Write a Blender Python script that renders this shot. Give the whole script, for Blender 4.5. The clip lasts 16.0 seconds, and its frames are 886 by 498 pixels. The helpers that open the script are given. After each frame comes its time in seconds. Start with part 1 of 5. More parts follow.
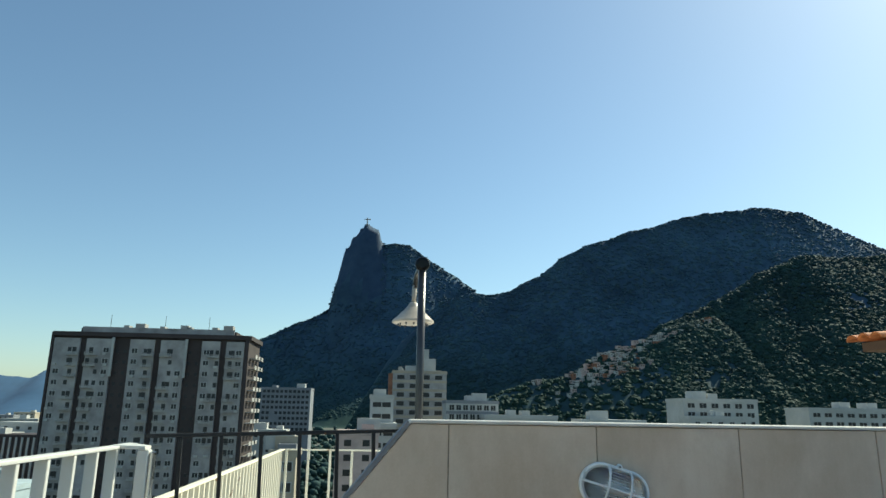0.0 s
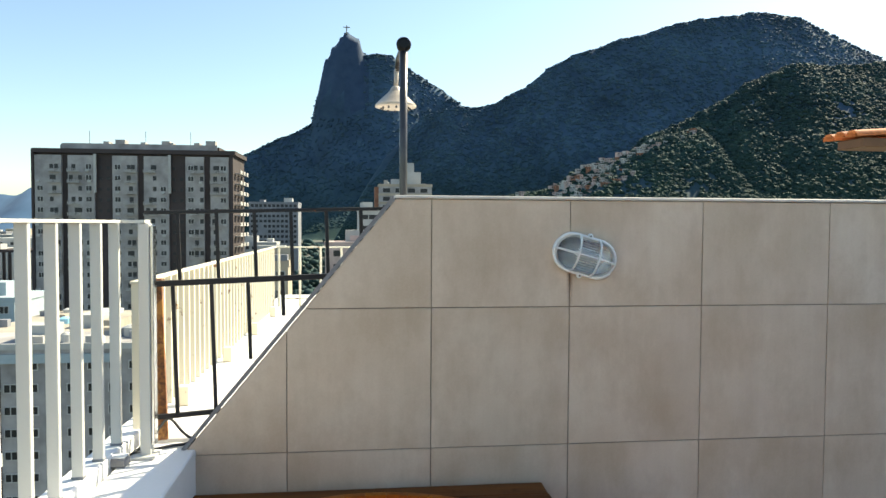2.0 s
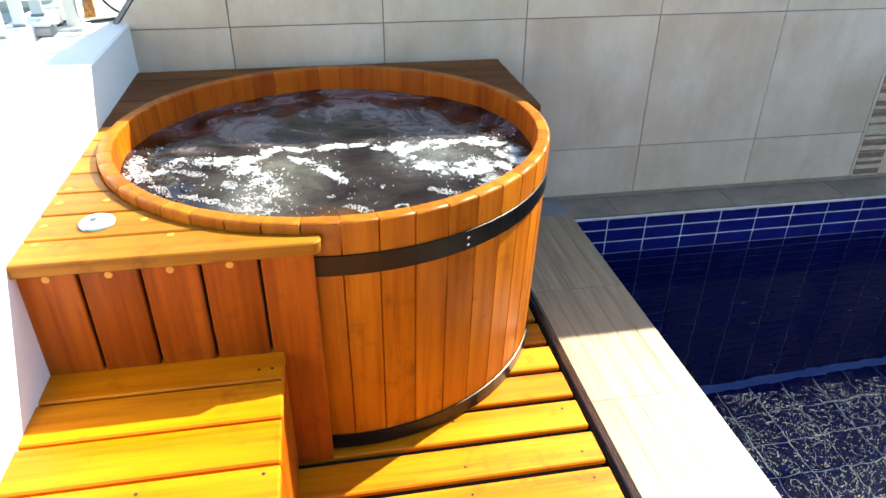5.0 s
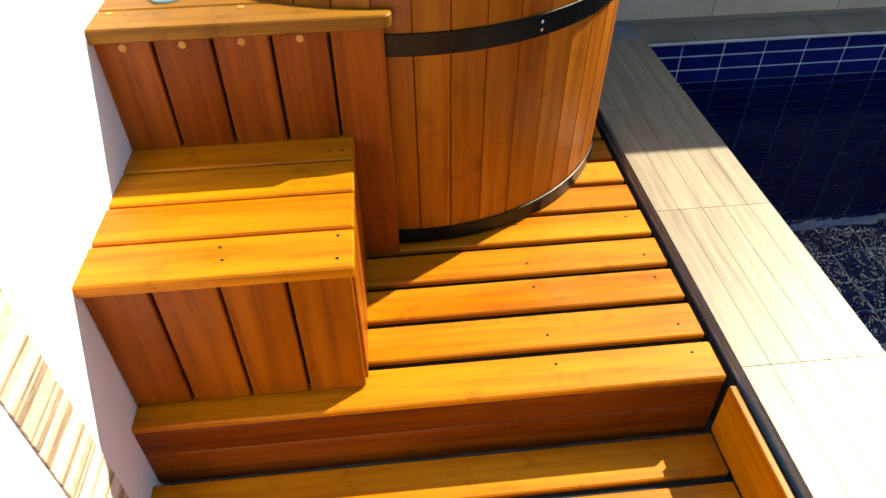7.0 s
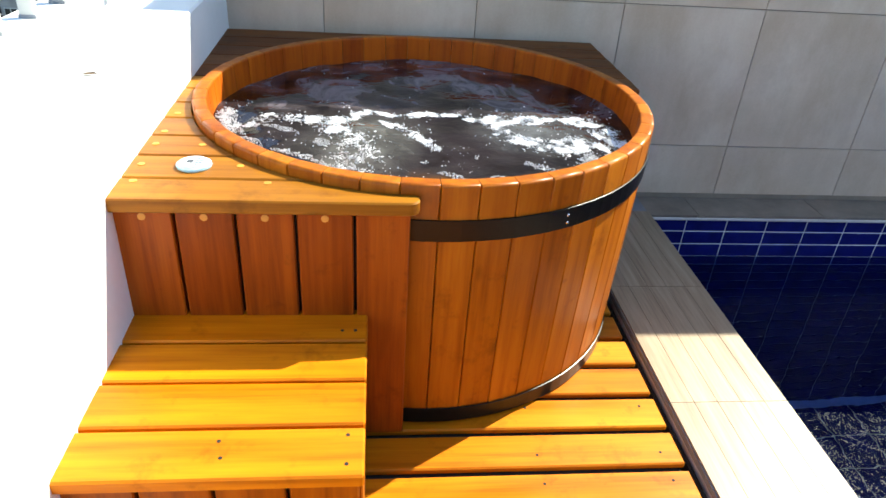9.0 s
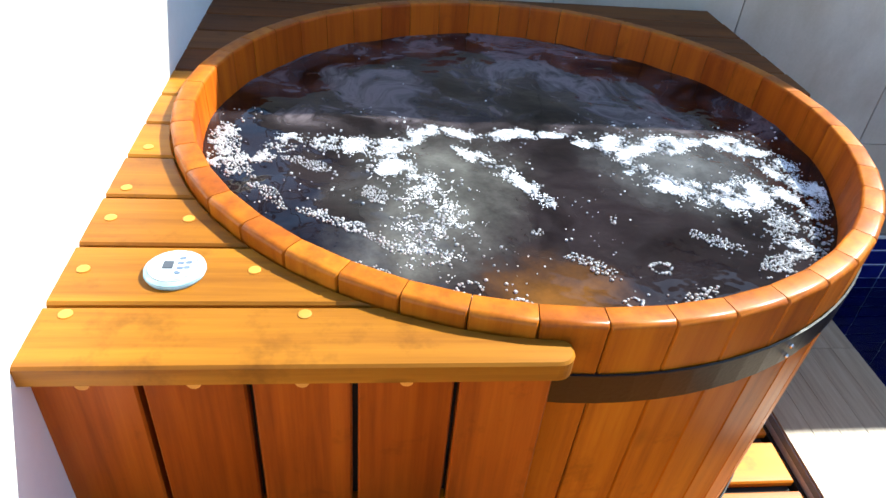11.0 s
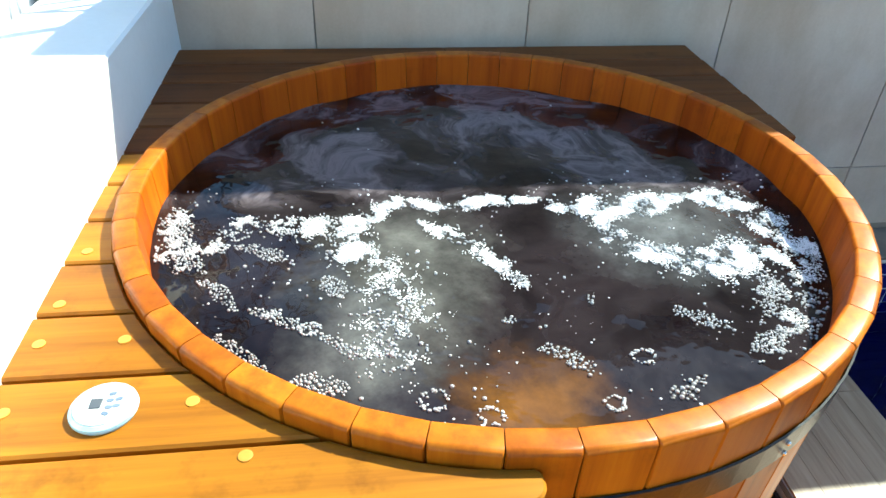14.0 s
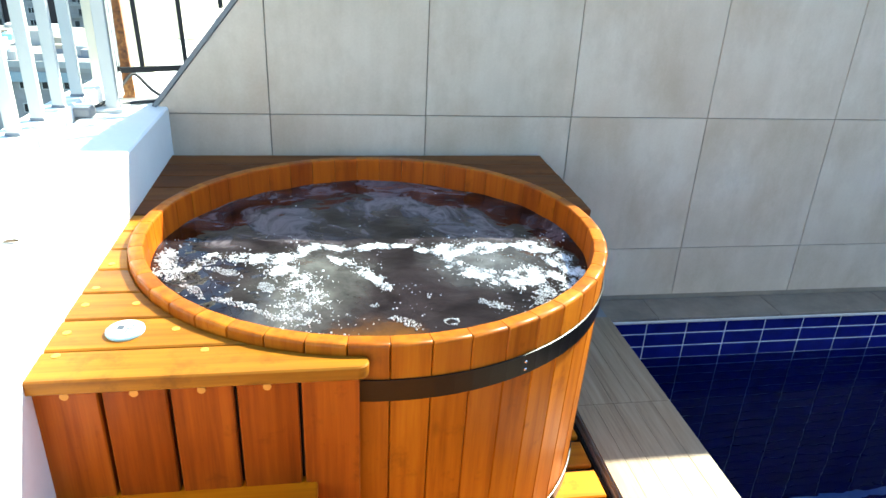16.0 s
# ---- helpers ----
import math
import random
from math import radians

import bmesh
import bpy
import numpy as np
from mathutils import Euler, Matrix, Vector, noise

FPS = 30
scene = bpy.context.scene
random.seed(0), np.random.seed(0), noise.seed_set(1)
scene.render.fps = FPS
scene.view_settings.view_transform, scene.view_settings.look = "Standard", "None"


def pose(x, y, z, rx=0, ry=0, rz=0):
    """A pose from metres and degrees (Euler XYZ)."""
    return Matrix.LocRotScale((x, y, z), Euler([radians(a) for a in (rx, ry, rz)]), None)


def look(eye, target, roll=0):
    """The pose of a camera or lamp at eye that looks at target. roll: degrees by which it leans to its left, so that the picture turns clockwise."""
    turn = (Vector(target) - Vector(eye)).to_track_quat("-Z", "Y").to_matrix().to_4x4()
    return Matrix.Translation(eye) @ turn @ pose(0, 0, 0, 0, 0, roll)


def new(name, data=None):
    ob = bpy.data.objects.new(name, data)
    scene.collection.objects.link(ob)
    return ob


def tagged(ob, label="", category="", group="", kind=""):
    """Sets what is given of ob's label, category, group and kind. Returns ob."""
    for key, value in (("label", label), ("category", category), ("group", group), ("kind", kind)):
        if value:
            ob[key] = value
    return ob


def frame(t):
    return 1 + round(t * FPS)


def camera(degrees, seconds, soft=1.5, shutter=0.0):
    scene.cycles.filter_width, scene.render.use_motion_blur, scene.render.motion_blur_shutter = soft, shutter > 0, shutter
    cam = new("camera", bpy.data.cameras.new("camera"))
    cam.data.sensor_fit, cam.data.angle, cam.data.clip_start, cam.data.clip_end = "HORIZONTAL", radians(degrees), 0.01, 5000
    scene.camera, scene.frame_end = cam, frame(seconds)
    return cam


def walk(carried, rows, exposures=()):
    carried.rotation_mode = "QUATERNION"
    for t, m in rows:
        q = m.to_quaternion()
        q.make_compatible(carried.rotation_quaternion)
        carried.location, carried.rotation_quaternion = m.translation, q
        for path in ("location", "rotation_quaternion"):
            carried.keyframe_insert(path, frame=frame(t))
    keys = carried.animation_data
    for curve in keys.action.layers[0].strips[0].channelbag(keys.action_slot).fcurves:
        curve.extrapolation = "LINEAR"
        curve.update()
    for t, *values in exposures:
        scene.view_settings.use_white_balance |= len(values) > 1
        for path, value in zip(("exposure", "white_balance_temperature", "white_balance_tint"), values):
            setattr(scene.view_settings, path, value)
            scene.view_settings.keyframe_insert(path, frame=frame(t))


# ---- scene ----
cam = camera(66.2, 16.0)
PATH = [
    (0, (0.091, 0.106, 1.961), (0.258, 2.044, 2.427), 1.0),
    (0.5, (0.09, 0.036, 1.94), (0.247, 1.994, 2.317), 0.9),
    (1, (0.087, 0.005, 1.914), (0.266, 1.982, 2.157), 0.5),
    (1.5, (0.093, 0.019, 1.857), (0.325, 2.005, 1.924), 0.5),
    (2, (0.096, 0.036, 1.81), (0.318, 2.022, 1.736), 0.3),
    (2.5, (0.11, 0.049, 1.764), (0.335, 2.024, 1.539), -0.1),
    (3, (0.086, 0.061, 1.665), (0.345, 2.006, 1.279), -0.8),
    (3.5, (0.08, 0.069, 1.612), (0.357, 1.977, 1.081), -0.4),
    (4, (0.091, 0.076, 1.523), (0.471, 1.916, 0.838), -0.3),
    (4.2, (0.113, 0.081, 1.509), (0.505, 1.885, 0.739), -0.1),
    (6.3, (0.044, -0.007, 1.352), (0.179, 1.635, 0.218), -0.1),
    (6.5, (0.039, -0.011, 1.35), (0.165, 1.618, 0.197), -0.2),
    (7, (0.044, -0.049, 1.276), (0.177, 1.456, -0.035), -1.0),
    (7.5, (0.052, -0.062, 1.237), (0.179, 1.353, -0.171), -1.7),
    (8, (0.026, -0.034, 1.276), (0.155, 1.482, -0.022), 0.1),
    (8.5, (-0.002, 0.018, 1.338), (0.124, 1.665, 0.211), 2.0),
    (9, (-0.028, 0.102, 1.355), (0.172, 1.812, 0.337), 3.9),
    (9.2, (-0.04, 0.164, 1.357), (0.176, 1.874, 0.342), 4.5),
    (11.3, (-0.204, 0.904, 1.256), (0.025, 2.465, 0.028), 5.7),
    (11.5, (-0.21, 0.94, 1.241), (0.04, 2.472, -0.02), 7.1),
    (12, (-0.211, 1.034, 1.213), (-0.065, 2.5, -0.14), 5.7),
    (12.5, (-0.224, 1.096, 1.2), (-0.124, 2.533, -0.188), 4.1),
    (13, (-0.219, 1.113, 1.219), (-0.095, 2.579, -0.136), 4.5),
    (13.5, (-0.198, 1.063, 1.264), (0.035, 2.605, 0.012), 5.4),
    (14, (-0.116, 0.963, 1.335), (0.105, 2.588, 0.191), 2.0),
    (14.5, (-0.091, 0.839, 1.375), (0.191, 2.518, 0.326), 1.6),
    (15, (-0.08, 0.623, 1.419), (0.223, 2.372, 0.498), 1.1),
    (15.5, (-0.07, 0.42, 1.472), (0.267, 2.219, 0.666), 2.0),
    (16, (0.01, 0.241, 1.478), (0.317, 2.04, 0.659), 2.8),
]
EXPOSURES = [
    (0.0, 0.32, 7000, -8), (0.5, 0.32, 7000, -8), (1.0, 0.46, 7000, -6), (1.5, 0.78, 7800, -2), (2.0, 1.05, 8000, 2), (2.5, 1.28, 7700, 5),
    (3.0, 1.40, 7500, 5), (3.5, 1.65, 7400, 6), (4.0, 1.92, 7350, 5), (4.2, 2.05, 7300, 3), (6.5, 1.47, 7200, -6), (7.5, 1.00, 7200, -6), (8.0, 1.02, 7150, -5), (8.5, 1.20, 7000, -3), (9.0, 1.52, 6850, 0),
    (11.5, 1.54, 6250, 0), (12.0, 1.62, 6350, -5), (12.5, 1.55, 6150, -6), (13.5, 1.48, 6200, -8), (14.0, 1.65, 6500, -9), (14.5, 1.98, 6500, -9), (15.0, 2.15, 6450, -9), (15.5, 2.02, 6450, -7), (16.0, 2.02, 6450, -8),
]
walk(cam, [(t, look(eye, target, roll)) for t, eye, target, roll in PATH], EXPOSURES)
SUN = Vector((0.90, 0.555, 1.0))

# ---- world, sun ----
world = bpy.data.worlds.new("world")
scene.world = world
world.use_nodes = True
wn = world.node_tree
sky = wn.nodes.new("ShaderNodeTexSky")
sky.sky_type = "NISHITA"
sky.sun_disc = False
sky.sun_elevation = math.atan2(SUN.z, math.hypot(SUN.x, SUN.y))
sky.sun_rotation = math.atan2(SUN.x, SUN.y)
sky.altitude = 60
sky.air_density, sky.dust_density, sky.ozone_density = 1.0, 0.8, 4.5
wn.nodes["Background"].inputs["Strength"].default_value = 0.126
wn.links.new(sky.outputs["Color"], wn.nodes["Background"].inputs["Color"])

sun = new("sun", bpy.data.lights.new("sun", "SUN"))
sun.data.energy, sun.data.angle, sun.data.color = 5.0, radians(0.53), (1.0, 0.95, 0.86)
sun.matrix_world = look(tuple(SUN * 60), (0, 0, 0))


# ---- materials ----
def material(name):
    m = bpy.data.materials.new(name)
    m.use_nodes = True
    return m, m.node_tree, m.node_tree.nodes["Principled BSDF"]


def node(nt, kind, **values):
    n = nt.nodes.new(kind)
    for key, value in values.items():
        n.inputs[key.replace("_", " ")].default_value = value
    return n


def coords(nt, stretch=(1, 1, 1), shuffle=True):
    """Object coordinates, shifted from object to object, scaled."""
    tc = nt.nodes.new("ShaderNodeTexCoord")
    mp = nt.nodes.new("ShaderNodeMapping")
    mp.inputs["Scale"].default_value = stretch
    if shuffle:
        info = nt.nodes.new("ShaderNodeObjectInfo")
        add = nt.nodes.new("ShaderNodeVectorMath")
        add.operation = "MULTIPLY_ADD"
        nt.links.new(info.outputs["Random"], add.inputs[0])
        add.inputs[1].default_value = (37.0, 53.0, 71.0)
        nt.links.new(tc.outputs["Object"], add.inputs[2])
        nt.links.new(add.outputs["Vector"], mp.inputs["Vector"])
    else:
        nt.links.new(tc.outputs["Object"], mp.inputs["Vector"])
    return mp.outputs["Vector"]


def noise_of(nt, vector, scale, detail=4.0, rough=0.55):
    n = node(nt, "ShaderNodeTexNoise", Scale=scale, Detail=detail, Roughness=rough)
    nt.links.new(vector, n.inputs["Vector"])
    return n.outputs["Fac"]


def ramp(nt, fac, *stops):
    r = nt.nodes.new("ShaderNodeValToRGB")
    while len(r.color_ramp.elements) < len(stops):
        r.color_ramp.elements.new(0.5)
    for e, (at, c) in zip(r.color_ramp.elements, stops):
        e.position, e.color = at, (*c, 1) if len(c) == 3 else c
    nt.links.new(fac, r.inputs["Fac"])
    return r.outputs["Color"]


def grey(v):
    return (v, v, v)


def mixed(nt, fac, a, b, mode="MIX"):
    m = nt.nodes.new("ShaderNodeMix")
    m.data_type, m.blend_type = "RGBA", mode
    for sock, v in ((m.inputs["Factor"], fac), (m.inputs["A"], a), (m.inputs["B"], b)):
        if isinstance(v, (int, float)):
            sock.default_value = v
        elif isinstance(v, tuple):
            sock.default_value = (*v, 1)
        else:
            nt.links.new(v, sock)
    return m.outputs["Result"]


def bump(nt, bsdf, height, strength=0.3, distance=0.002):
    b = node(nt, "ShaderNodeBump", Strength=strength, Distance=distance)
    nt.links.new(height, b.inputs["Height"])
    nt.links.new(b.outputs["Normal"], bsdf.inputs["Normal"])


def plain(name, color, rough=0.6, metal=0.0, spread=0.15, scale=6.0, relief=0.15, fine=60.0):
    """Paint, plaster, stone: cloudy tone at two scales and a fine relief."""
    m, nt, b = material(name)
    v = coords(nt)
    big, small = noise_of(nt, v, scale), noise_of(nt, v, fine)
    lo, hi = tuple(c * (1 - spread) for c in color), tuple(min(1, c * (1 + spread)) for c in color)
    c = ramp(nt, big, (0.3, lo), (0.7, hi))
    c = mixed(nt, 0.25, c, ramp(nt, small, (0.3, grey(0.35)), (0.7, grey(0.65))), "SOFT_LIGHT")
    nt.links.new(c, b.inputs["Base Color"])
    b.inputs["Roughness"].default_value, b.inputs["Metallic"].default_value = rough, metal
    bump(nt, b, small, relief, 0.002)
    return m


def wood(name, axis, dark, mid, light, rough=0.42, coat=0.03):
    """Varnished boards: grain along one axis, each board its own tone."""
    m, nt, b = material(name)
    s = [38.0, 38.0, 38.0]
    s[axis] = 1.6
    v = coords(nt, tuple(s))
    grain = noise_of(nt, v, 1.0, 6.0, 0.65)
    s2 = [7.0, 7.0, 7.0]
    s2[axis] = 1.2
    cloud = noise_of(nt, coords(nt, tuple(s2)), 1.0, 3.0)
    c = ramp(nt, grain, (0.22, dark), (0.5, mid), (0.80, light))
    c = mixed(nt, 0.75, c, ramp(nt, cloud, (0.3, grey(0.28)), (0.7, grey(0.72))), "SOFT_LIGHT")
    info = nt.nodes.new("ShaderNodeObjectInfo")
    tone = ramp(nt, info.outputs["Random"], (0.0, (0.80, 0.70, 0.62)), (0.5, (0.94, 0.9, 0.86)), (1.0, (1.0, 1.0, 1.0)))
    c = mixed(nt, 1.0, c, tone, "MULTIPLY")
    knots = nt.nodes.new("ShaderNodeTexVoronoi")
    k = [5.0, 5.0, 5.0]
    k[axis] = 2.2
    knots.inputs["Scale"].default_value = 1.0
    nt.links.new(coords(nt, tuple(k)), knots.inputs["Vector"])
    spot = ramp(nt, knots.outputs["Distance"], (0.03, grey(1)), (0.085, grey(0)))
    c = mixed(nt, mixed(nt, 1.0, spot, grey(0.6), "MULTIPLY"), c, tuple(x * 0.28 for x in dark))
    blotch = noise_of(nt, coords(nt, (9.0, 9.0, 9.0)), 1.0, 5.0, 0.7)
    c = mixed(nt, ramp(nt, blotch, (0.56, grey(0)), (0.74, grey(0.55))), c, tuple(x * 0.45 for x in dark))
    nt.links.new(c, b.inputs["Base Color"])
    nt.links.new(ramp(nt, cloud, (0.3, grey(rough - 0.08)), (0.7, grey(rough + 0.12))), b.inputs["Roughness"])
    b.inputs["Coat Weight"].default_value, b.inputs["Coat Roughness"].default_value = coat, 0.25
    b.inputs["Specular IOR Level"].default_value = 0.14
    bump(nt, b, grain, 0.25, 0.0015)
    return m


DECK = ((0.28, 0.066, 0.003), (0.51, 0.156, 0.004), (0.64, 0.226, 0.006))
TUB = ((0.22, 0.049, 0.003), (0.365, 0.103, 0.005), (0.46, 0.154, 0.008))
# Deck wood darkened for upright faces: their shade is put into the tones.
SHADED_PANEL = ((0.12, 0.021, 0.003), (0.26, 0.055, 0.004), (0.36, 0.092, 0.006))
wood_x, wood_y = (wood("varnished_wood_" + "xyz"[i], i, *DECK, coat=0.05) for i in range(2))
wood_z = wood("shaded_panel_wood", 2, *SHADED_PANEL, coat=0.10)
# Riser tones go darker still, for the shade below the deck edge.
riser_wood = wood("shaded_riser_wood", 0, *(tuple(0.72 * c for c in tone) for tone in SHADED_PANEL), coat=0.05)
tub_wood = wood("tub_wood", 2, *TUB, rough=0.4, coat=0.16)
# Redder copy of the tub wood: the shaded inside painted as colour.
shaded_inner_wood = wood("shaded_inner_tub_wood", 2, (0.25, 0.040, 0.002), (0.42, 0.083, 0.003), (0.52, 0.122, 0.004), rough=0.5, coat=0.04)
# Step uprights lie between deck and panel tones, part of their shade included.
step_wood = wood("shaded_step_wood", 2, (0.15, 0.030, 0.002), (0.30, 0.074, 0.003), (0.40, 0.112, 0.004), coat=0.08)
plat_wood = wood("platform_wood", 0, (0.165, 0.050, 0.005), (0.285, 0.111, 0.009), (0.37, 0.161, 0.013), rough=0.42, coat=0.06)
rear_wood = wood("dark_platform_wood", 0, (0.090, 0.031, 0.010), (0.155, 0.057, 0.017), (0.21, 0.082, 0.025), rough=0.6, coat=0.0)
plug_wood = plain("wood_plug", (0.52, 0.23, 0.03), 0.5)


def wall_tile_material():
    """Glazed beige porcelain with clouds and faint drip stains."""
    m, nt, b = material("beige_tile")
    v = coords(nt)
    cloud = noise_of(nt, v, 2.6, 5.0)
    speck = noise_of(nt, v, 120.0, 2.0)
    drip = noise_of(nt, coords(nt, (14.0, 14.0, 1.2)), 1.0, 3.0)
    c = ramp(nt, cloud, (0.3, (0.54, 0.425, 0.32)), (0.55, (0.625, 0.505, 0.395)), (0.75, (0.685, 0.575, 0.465)))
    c = mixed(nt, 0.35, c, ramp(nt, drip, (0.35, grey(0.36)), (0.65, grey(0.6))), "SOFT_LIGHT")
    c = mixed(nt, 0.15, c, ramp(nt, speck, (0.3, grey(0.3)), (0.7, grey(0.7))), "SOFT_LIGHT")
    nt.links.new(c, b.inputs["Base Color"])
    nt.links.new(ramp(nt, cloud, (0.3, grey(0.32)), (0.7, grey(0.5))), b.inputs["Roughness"])
    stain = noise_of(nt, coords(nt, (1.0, 1.0, 0.6)), 5.0, 6.0, 0.7)
    soiled = mixed(nt, ramp(nt, stain, (0.46, grey(0)), (0.72, grey(0.62))), c, (0.45, 0.335, 0.235))
    nt.links.new(soiled, b.inputs["Base Color"])
    bump(nt, b, cloud, 0.1, 0.003)
    return m


def curb_material():
    """Wood-look porcelain: pale planks with a brown grain along y."""
    m, nt, b = material("wood_look_porcelain")
    v = coords(nt, (45.0, 2.2, 45.0))
    grain = noise_of(nt, v, 1.0, 6.0, 0.7)
    cloud = noise_of(nt, coords(nt, (6.0, 1.5, 6.0)), 1.0, 3.0)
    c = ramp(nt, grain, (0.28, (0.18, 0.115, 0.068)), (0.5, (0.29, 0.205, 0.13)), (0.72, (0.38, 0.29, 0.20)))
    c = mixed(nt, 0.4, c, ramp(nt, cloud, (0.3, grey(0.35)), (0.7, grey(0.65))), "SOFT_LIGHT")
    nt.links.new(c, b.inputs["Base Color"])
    b.inputs["Roughness"].default_value = 0.45
    bump(nt, b, grain, 0.2, 0.001)
    return m


def rusty_material(name, paint, amount):
    """Painted steel with rust that breaks through in patches."""
    m, nt, b = material(name)
    v = coords(nt)
    n = noise_of(nt, v, 9.0, 6.0, 0.7)
    fine = noise_of(nt, v, 70.0, 3.0)
    rust = ramp(nt, fine, (0.3, (0.10, 0.035, 0.012)), (0.7, (0.36, 0.13, 0.03)))
    fac = ramp(nt, n, (amount, grey(0)), (amount + 0.06, grey(1)))
    nt.links.new(mixed(nt, fac, paint, rust), b.inputs["Base Color"])
    b.inputs["Roughness"].default_value = 0.55
    bump(nt, b, fine, 0.3, 0.002)
    return m


def tub_water_material():
    """Dark water, ruffled, with a milky cloud of fine bubbles under the jets."""
    m, nt, b = material("bubbling_water")
    v = coords(nt, shuffle=False)
    warp = node(nt, "ShaderNodeTexNoise", Scale=2.6, Detail=3.0)
    nt.links.new(v, warp.inputs["Vector"])
    add = nt.nodes.new("ShaderNodeVectorMath")
    add.operation = "MULTIPLY_ADD"
    nt.links.new(warp.outputs["Color"], add.inputs[0])
    add.inputs[1].default_value = (0.5, 0.5, 0.0)
    nt.links.new(v, add.inputs[2])
    w_ = add.outputs["Vector"]

    frill = node(nt, "ShaderNodeTexNoise", Scale=11.0, Detail=5.0, Roughness=0.7)
    nt.links.new(v, frill.inputs["Vector"])
    edge = nt.nodes.new("ShaderNodeVectorMath")
    edge.operation = "MULTIPLY_ADD"
    nt.links.new(frill.outputs["Color"], edge.inputs[0])
    edge.inputs[1].default_value = (0.22, 0.22, 0.0)
    nt.links.new(v, edge.inputs[2])

    def near(point, inner, outer):
        d_ = nt.nodes.new("ShaderNodeVectorMath")
        d_.operation = "DISTANCE"
        nt.links.new(edge.outputs["Vector"], d_.inputs[0])
        d_.inputs[1].default_value = (point[0] + 0.11, point[1] + 0.11, 0)
        mid = (inner + outer) / 2
        return ramp(nt, d_.outputs["Value"], (inner, grey(1)), (mid, grey(0.42)), (mid + 0.3 * (outer - inner), grey(0.12)), (outer, grey(0)))

    cloud = noise_of(nt, w_, 4.0, 5.0, 0.62)
    film = noise_of(nt, w_, 3.8, 7.0, 0.66)
    soft = noise_of(nt, w_, 7.0, 3.0, 0.5)
    fizz = noise_of(nt, v, 70.0, 4.0, 0.7)
    c = ramp(nt, cloud, (0.36, (0.0030, 0.0016, 0.0020)), (0.64, (0.0085, 0.0050, 0.0062)))
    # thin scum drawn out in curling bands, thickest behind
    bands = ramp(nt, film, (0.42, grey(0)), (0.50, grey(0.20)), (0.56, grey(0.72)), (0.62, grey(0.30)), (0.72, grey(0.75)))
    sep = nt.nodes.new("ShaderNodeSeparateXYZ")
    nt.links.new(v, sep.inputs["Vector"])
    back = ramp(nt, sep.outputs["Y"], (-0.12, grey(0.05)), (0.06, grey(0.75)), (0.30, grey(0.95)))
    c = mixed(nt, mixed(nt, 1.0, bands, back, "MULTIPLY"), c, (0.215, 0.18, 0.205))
    # milky plumes of fine air below the jets
    body = ramp(nt, soft, (0.30, grey(0.30)), (0.62, grey(0.85)))
    grain = ramp(nt, fizz, (0.35, grey(0.72)), (0.65, grey(1.0)))
    body = mixed(nt, 1.0, body, grain, "MULTIPLY")
    jets = mixed(nt, 1.0, near((-0.17, -0.13), 0.0, 0.20), near((-0.20, -0.27), 0.0, 0.20), "LIGHTEN")
    jets = mixed(nt, 1.0, jets, near((-0.24, -0.40), 0.0, 0.16), "LIGHTEN")
    c = mixed(nt, mixed(nt, 1.0, jets, body, "MULTIPLY"), c, (0.15, 0.148, 0.14))
    ring = near((0.32, -0.10), 0.0, 0.22)
    c = mixed(nt, mixed(nt, 1.0, ring, body, "MULTIPLY"), c, (0.17, 0.175, 0.185))
    # orange-brown patch painted into the water: sunlit wood seen through it
    sunlit_wood_patch = mixed(nt, 1.0, near((-0.02, -0.53), 0.0, 0.15), grey(0.8), "MULTIPLY")
    c = mixed(nt, sunlit_wood_patch, c, (0.16, 0.065, 0.012))
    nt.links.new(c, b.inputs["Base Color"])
    b.inputs["Roughness"].default_value = 0.06
    b.inputs["IOR"].default_value = 1.33
    waves = noise_of(nt, v, 20.0, 2.0, 0.4)
    bump(nt, b, waves, 0.45, 0.007)
    return m


def pool_water_material():
    """Deep water: a slow swell below, fine wind ripples that glint in the sun above."""
    m, nt, b = material("pool_water")
    b.inputs["Base Color"].default_value = (0.06, 0.12, 0.34, 1)
    b.inputs["Transmission Weight"].default_value = 1.0
    b.inputs["Roughness"].default_value = 0.02
    b.inputs["IOR"].default_value = 1.12
    v = coords(nt, (1.0, 1.5, 1.0), False)
    w = noise_of(nt, v, 7.0, 2.0)
    f = noise_of(nt, v, 120.0, 1.5, 0.6)
    bump(nt, b, w, 0.3, 0.010)
    b.inputs["Coat Weight"].default_value, b.inputs["Coat Roughness"].default_value, b.inputs["Coat IOR"].default_value = 0.08, 0.07, 1.3
    ripple = node(nt, "ShaderNodeBump", Strength=1.0, Distance=0.0085)
    nt.links.new(f, ripple.inputs["Height"])
    nt.links.new(ripple.outputs["Normal"], b.inputs["Coat Normal"])
    return m


